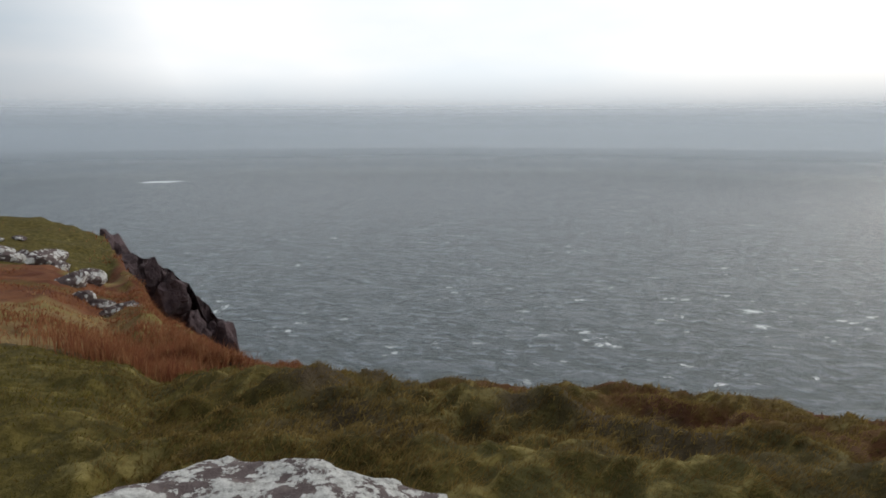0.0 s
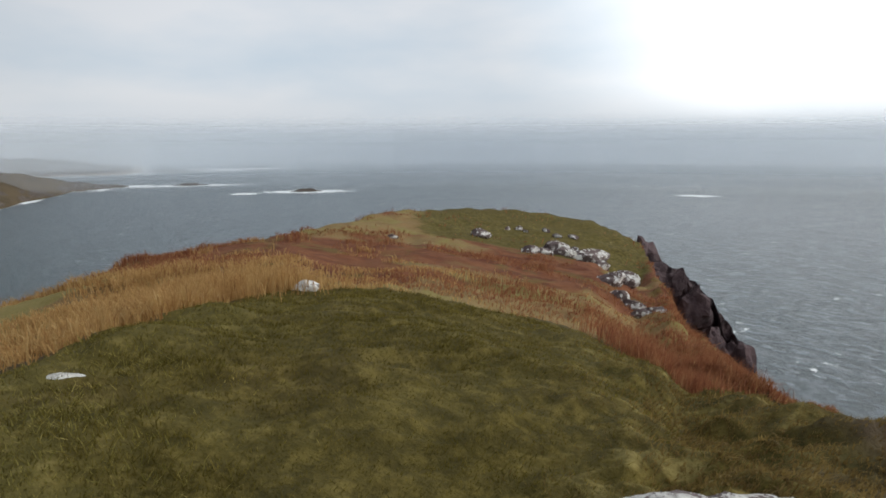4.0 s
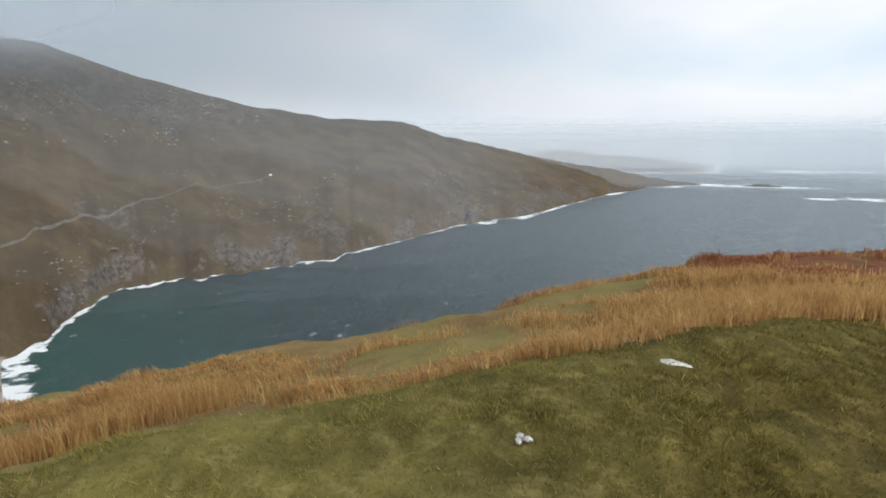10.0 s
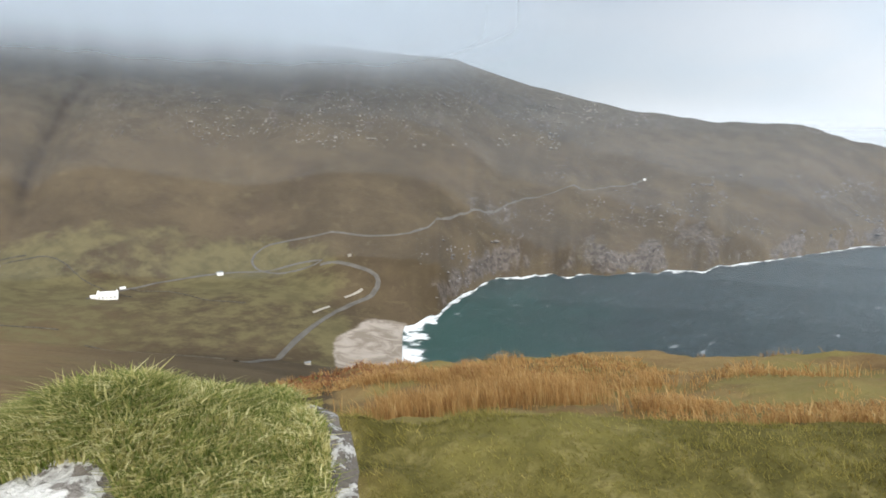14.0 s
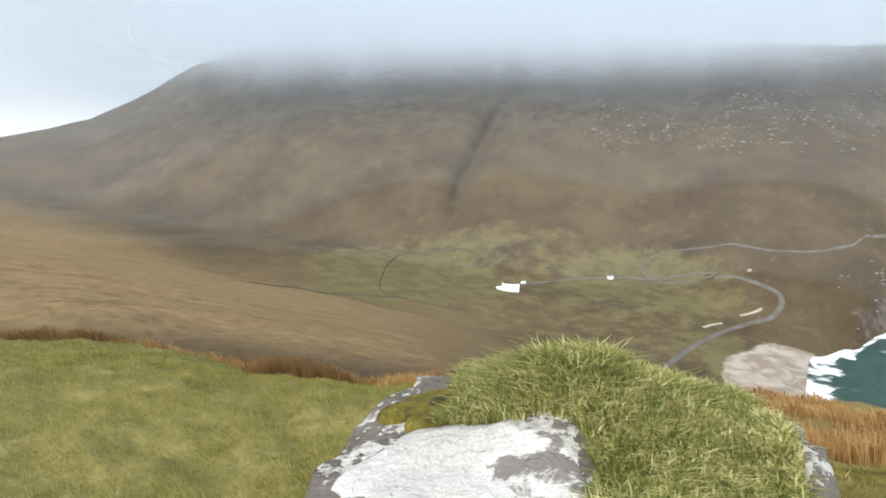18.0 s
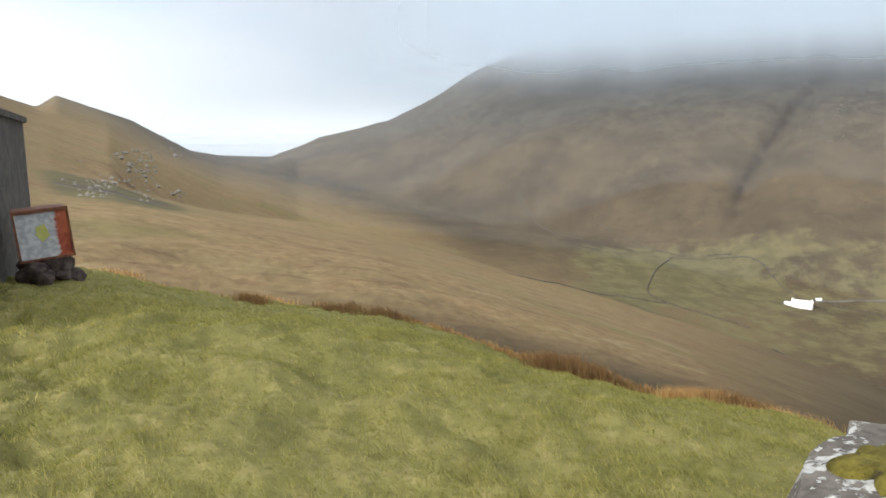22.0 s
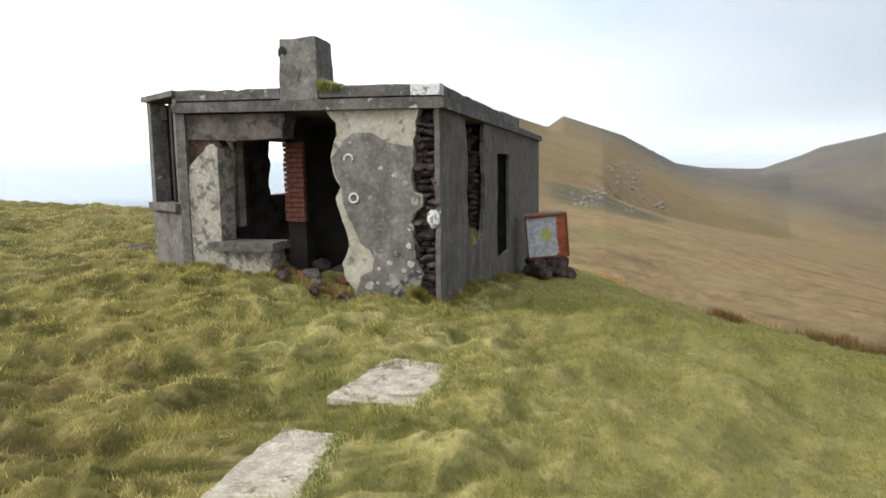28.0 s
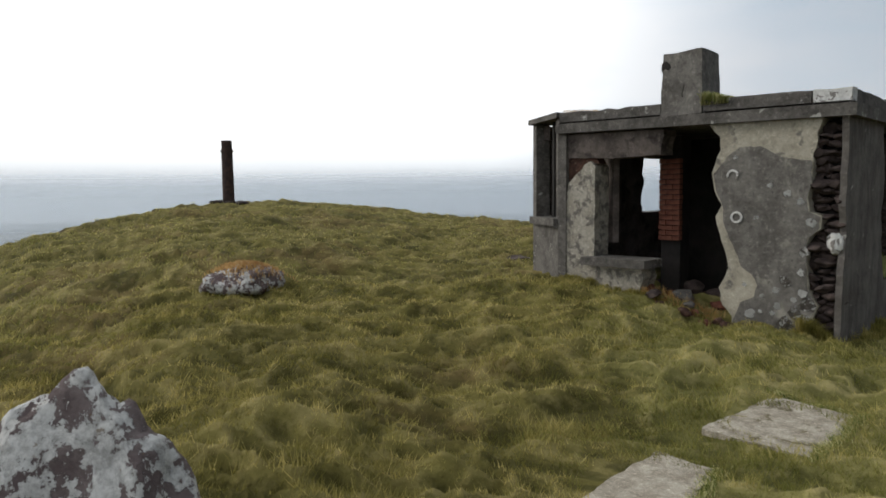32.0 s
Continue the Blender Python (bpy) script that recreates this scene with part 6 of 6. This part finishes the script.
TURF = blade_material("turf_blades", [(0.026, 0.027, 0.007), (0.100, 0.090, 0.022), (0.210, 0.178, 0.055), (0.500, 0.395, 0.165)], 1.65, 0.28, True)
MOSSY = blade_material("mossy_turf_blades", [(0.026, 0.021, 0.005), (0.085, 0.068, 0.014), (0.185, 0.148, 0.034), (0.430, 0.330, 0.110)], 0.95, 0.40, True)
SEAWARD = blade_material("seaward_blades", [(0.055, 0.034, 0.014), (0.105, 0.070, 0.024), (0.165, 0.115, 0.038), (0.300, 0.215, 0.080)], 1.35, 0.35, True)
LUSH = blade_material("lush_blades", [(0.045, 0.062, 0.016), (0.120, 0.145, 0.036), (0.310, 0.280, 0.115), (0.62, 0.54, 0.33)], 1.6, 0.7)
TAN = blade_material("russet_blades", [(0.160, 0.076, 0.030), (0.285, 0.162, 0.062), (0.400, 0.258, 0.106), (0.500, 0.375, 0.190)], 1.35)
RED = blade_material("red_bracken_blades", [(0.090, 0.032, 0.019), (0.165, 0.060, 0.032), (0.240, 0.110, 0.052), (0.320, 0.200, 0.100)], 1.4)
RUSH = blade_material("rush_blades", [(0.06, 0.032, 0.016), (0.13, 0.075, 0.030), (0.22, 0.14, 0.060)], 1.7)
MEADOW = blade_material("meadow_blades", [(0.050, 0.054, 0.013), (0.140, 0.140, 0.034), (0.270, 0.240, 0.078), (0.580, 0.475, 0.210)], 1.35, 0.28, True)


def scatter(n, a0, a1, r0, r1, seed, power=1.0):
    """Random places between two bearings and two distances; power below 1 crowds them near."""
    rng = np.random.default_rng(seed)
    az = rng.uniform(a0, a1, n)
    t = rng.random(n) ** (1 / power)
    r0, r1 = np.broadcast_to(r0(az) if callable(r0) else r0, n), np.broadcast_to(r1(az) if callable(r1) else r1, n)
    r = r0 + (r1 - r0) * t
    return az, r, -r * np.sin(np.radians(az)), r * np.cos(np.radians(az)), rng


def inside_hut(x, y):
    m = HUT.inverted()
    hx = m[0][0] * x + m[0][1] * y + m[0][3]
    hy = m[1][0] * x + m[1][1] * y + m[1][3]
    slab = np.zeros(len(x), bool)
    for (aa, ra) in ((222.9, 5.48), (233.2, 3.95)):
        cx, cy = polar(aa, ra)
        slab |= (np.hypot(x - cx, y - cy) < 0.40)
    return ((hx > 0.0) & (hx < BACK_END + 0.1) & (hy > 0.0) & (hy < FAR_Y + 0.08)) | slab


def clumpy(x, y, f, lo, hi):
    return smooth(fbm(x * f, y * f, 3), lo, hi)


az, r, x, y, rng = scatter(640000, -40, 300, 1.3, 10.5, 21, 0.9)
keep = (rng.random(len(x)) < 0.35 + 0.65 * clumpy(x, y, 2.2, -0.25, 0.3)) & ~inside_hut(x, y) & (np.hypot(x + 0.67, y + 1.03) > 0.56)
keep &= ~((az > 30) & (az < 132) & (r > by_bearing(TURF_RIM, az) + 0.2))
side = (az > 134) & (az < 236 + 9 * rng.normal(0, 1, len(az)))
lee = az + 7 * rng.normal(0, 1, len(az)) < 26
mossy = ~lee & (az + 12 * rng.normal(0, 1, len(az)) < 78)
for pick, mat, seed in ((keep & ~side & ~lee & ~mossy, TURF, 22), (keep & mossy & ~side, MOSSY, 35), (keep & lee, SEAWARD, 34), (keep & side, MEADOW, 33)):
    gx, gy, gr = x[pick], y[pick], r[pick]
    p, q = 0.82 * gx - 0.57 * gy, 0.57 * gx + 0.82 * gy
    wild = smooth(az[pick], 196, 222) * (1 - smooth(az[pick], 292, 310))
    blades("turf_grass", gx, gy, land_z(gx, gy), 0.020 + 0.028 * clumpy(gx, gy, 1.4, -0.1, 0.4) + 0.0015 * gr + 0.030 * wild * smooth(fbm(p * 2.4, q * 1.1, 3), 0.0, 0.3), 0.0045 + 0.0010 * gr, 1.7, (0.6, -0.25), mat, "short wind-combed turf round the lookout", seed, bent=False)

az, r, x, y, rng = scatter(190000, 132, 300, 8, lambda a: by_bearing(BROW_FAR, a) * 1.02, 23, 0.9)
keep = (rng.random(len(x)) < 0.6 + 0.4 * clumpy(x, y, 1.2, -0.25, 0.3)) & ~inside_hut(x, y)
x, y, r = x[keep], y[keep], r[keep]
blades("meadow_grass", x, y, land_z(x, y), 0.030 + 0.035 * clumpy(0.82 * x - 0.57 * y, 0.45 * (0.57 * x + 0.82 * y), 1.7, 0.0, 0.3), 0.006 + 0.0011 * r, 1.7, (0.6, -0.2), MEADOW, "short green meadow grass before the hut", 24, bent=False)

az, r, x, y, rng = scatter(60000, -40, 26, 3.5, lambda a: by_bearing(BROW_FAR, a) * 1.03, 25, 0.9)
keep = rng.random(len(x)) < clumpy(x, y, 1.1, -0.2, 0.3)
x, y, r = x[keep], y[keep], r[keep]
blades("seaward_grass", x, y, land_z(x, y), 0.05, 0.007 + 0.001 * r, 1.8, (0.7, 0.1), SEAWARD, "olive and brown tussocks on the seaward terraces", 26)

# tall dry grass: tan near the turf, dark red on the crest, thinning towards the cove
az, r, x, y, rng = scatter(190000, 12, 136, lambda a: by_bearing(TURF_RIM, a) + 0.3, lambda a: by_bearing(BROW_FAR, a) * 1.04, 27, 0.9)
rim, brow = by_bearing(TURF_RIM, az), by_bearing(BROW_FAR, az)
along = (r - rim) / np.maximum(brow - rim, 1)
wild = fbm(x * 0.28, y * 0.28, 4)
density = smooth(wild + 0.5 * fbm(x * 0.9, y * 0.9, 2), -0.16 + 0.22 * smooth(az, 98, 122), 0.20 + 0.2 * smooth(az, 98, 122))
density *= 1 - 0.93 * smooth(r, 32, 37) * smooth(az, 24, 29) * (1 - smooth(az, 44, 52))
keep = rng.random(len(x)) < density
reddish = smooth(0.9 * wild + 1.1 * along - smooth(az, 34, 84) * 1.25 + 0.35 + rng.normal(0, 0.13, len(x)), 0.25, 0.55) > 0.5
for pick, mat, name, label, seed in ((keep & ~reddish, TAN, "russet_grass", "tall tan and russet grass on the slope", 28), (keep & reddish, RED, "red_grass", "dark red withered grass and bracken", 30)):
    gx, gy, gr = x[pick], y[pick], r[pick]
    blades(name, gx, gy, land_z(gx, gy), 0.10 + 0.20 * clumpy(gx, gy, 0.5, -0.2, 0.3), 0.007 + 0.0007 * gr, 1.1, (0.45, -0.25), mat, label, seed)
az, r, x, y, rng = scatter(70000, 134, 207, lambda a: by_bearing(BROW_FAR, a) * 0.99, lambda a: by_bearing(BROW_FAR, a) * 1.45 + 1, 31, 0.8)
keep = rng.random(len(x)) < clumpy(x, y, 0.45, -0.05, 0.2)
x, y, r = x[keep], y[keep], r[keep]
blades("brow_grass", x, y, land_z(x, y), 0.24, 0.008 + 0.0006 * r, 0.7, (0.2, -0.1), TAN, "russet grass along the meadow brow", 32)


def tuft(az, r, n, spread, tall, material, label, seed, group=""):
    x0, y0, _ = at(az, r)
    rng = np.random.default_rng(seed)
    x, y = x0 + rng.normal(0, spread, n), y0 + rng.normal(0, spread, n)
    ob = blades("grass_tuft", x, y, land_z(x, y), tall, 0.012, 0.5, (0.15, -0.1), material, label, seed)
    if group:
        ob["group"] = group


for k, (az, r, n, s, h, m) in enumerate(((168.8, 13.4, 1600, 0.30, 0.46, RUSH), (166.6, 13.8, 1500, 0.32, 0.42, RUSH), (164.4, 14.2, 900, 0.25, 0.34, RUSH), (156.6, 13.2, 1300, 0.30, 0.36, TAN),
                                         (153.8, 13.0, 1200, 0.3, 0.38, RUSH), (159.0, 12.0, 500, 0.15, 0.28, TAN), (150.5, 12.5, 900, 0.3, 0.32, TAN), (187.5, 19.6, 900, 0.35, 0.32, RUSH),
                                         (183.0, 19.2, 900, 0.35, 0.34, RUSH), (194.5, 21.6, 700, 0.3, 0.28, RUSH), (24.5, 10.5, 2200, 0.45, 0.42, RED), (21.0, 11.5, 1800, 0.45, 0.36, RED),
                                         (62.0, 10.0, 1800, 0.5, 0.38, TAN), (58.5, 10.4, 1600, 0.45, 0.36, TAN), (68.0, 9.5, 1600, 0.45, 0.34, TAN), (112, 9.2, 1400, 0.4, 0.42, TAN), (118, 9.0, 1200, 0.4, 0.38, TAN),
                                         (124, 8.6, 1000, 0.35, 0.34, TAN))):
    tuft(az, r, n, s, h, m, {"RUSH": "dark brown rush tuft on the meadow", "TAN": "tan tuft of tall dry grass", "RED": "dark red tuft of withered grass"}[
        "RUSH" if m is RUSH else "TAN" if m is TAN else "RED"], 400 + k, "grass tufts")

# straw and peat along the edges of the slabs
rng = np.random.default_rng(81)
for n, ((a0, q0), (a1, q1)) in enumerate((((217.6, 5.95), (221.2, 4.74)), ((223.4, 6.27), (217.6, 5.95)), ((228.0, 4.36), (233.0, 3.22)))):
    (x0, y0), (x1, y1) = polar(a0, q0), polar(a1, q1)
    t = rng.random(1500)
    gx, gy = x0 + (x1 - x0) * t + rng.normal(0, 0.028, 1500), y0 + (y1 - y0) * t + rng.normal(0, 0.028, 1500)
    blades("edge_grass", gx, gy, land_z(gx, gy), 0.036, 0.005, 1.5, (0.3, -0.1), LUSH, "straw-coloured grass curling over the slab edge", 82 + n)

# turf on the stump
rng = np.random.default_rng(50)
gx, gy = rng.uniform(-0.38, 0.36, 80000), rng.uniform(-0.30, 0.31, 80000)
edge = 0.5 * fbm(gx * 11, gy * 11, 2)
bare = ((gx - 0.13) / 0.18) ** 2 + ((gy - 0.14) / 0.145) ** 2 < 1 + edge
bare |= ((gx - 0.222) / 0.072) ** 2 + ((gy + 0.06) / 0.09) ** 2 < 1 + edge
bare |= gx > 0.205 + 0.06 * edge - 0.35 * np.maximum(0, gy)
bare |= (gx < -0.30 + 0.05 * edge) | ((np.abs(gx) / 0.36) ** 4 + (np.abs(gy) / 0.30) ** 4 > 1)
gx, gy = gx[~bare], gy[~bare]
gz = np.array([stump_top(a, b) for a, b in zip(gx, gy)])
hump = np.exp(-((gx + 0.01) ** 2 + (gy + 0.10) ** 2) / 0.04)
stump_turf = blades("turf", gx, gy, gz, 0.015 + 0.018 * hump + 0.012 * clumpy(gx, gy, 18, -0.2, 0.3), 0.0030, 1.9, (0.15, 0.1), LUSH, "thick green and straw turf", 51, stump)
del stump_turf["category"], stump_turf["kind"]

# brown grass on the outcrop
ox, oy, oz = at(265.5, 10.3)
rng = np.random.default_rng(70)
gx, gy = ox + rng.normal(0.1, 0.28, 1500), oy + rng.normal(-0.1, 0.22, 1500)
blades("outcrop_grass", gx, gy, np.maximum(land_z(gx, gy), oz + 0.36 - 0.5 * ((gx - ox) ** 2 + (gy - oy) ** 2)), 0.06, 0.012, 1.2, (0.3, 0), TAN, "brown grass capping the low outcrop", 71)

# tufts on the hut: parapet, window ledge, foot of the walls
def hut_grass(x0, x1, y0, y1, z, n, tall, material, seed):
    rng = np.random.default_rng(seed)
    x, y = rng.uniform(x0, x1, n), rng.uniform(y0, y1, n)
    zz = np.full(n, z)
    if z is not None and z < 0.2:
        w = np.array([HUT @ Vector((a, b, 0)) for a, b in zip(x, y)])
        zz = land_z(w[:, 0], w[:, 1]) - HUT.translation.z
    ob = blades("wall_grass", x, y, zz, tall, 0.008, 0.8, (0.0, 0.0), material, "", seed, hut)
    del ob["kind"], ob["category"]


hut_grass(-0.06, 0.20, 1.34, 1.72, TOP_Z - 0.04, 900, 0.17, LUSH, 60)
hut_grass(0.0, 0.2, 3.3, 3.9, TOP_Z + 0.02, 220, 0.08, TAN, 61)
hut_grass(1.9, 3.1, 0.02, 0.3, 0.56, 900, 0.26, LUSH, 62)
hut_grass(-0.2, 0.25, 0.0, 0.45, 0.1, 1200, 0.20, TURF, 63)
hut_grass(-0.25, 0.02, 0.3, 3.95, 0.1, 2600, 0.07, TURF, 64)
hut_grass(0.0, 6.0, -0.22, 0.0, 0.1, 2600, 0.12, TURF, 65)
hut_grass(-0.2, 0.3, 1.4, 2.5, 0.1, 700, 0.10, TAN, 66)
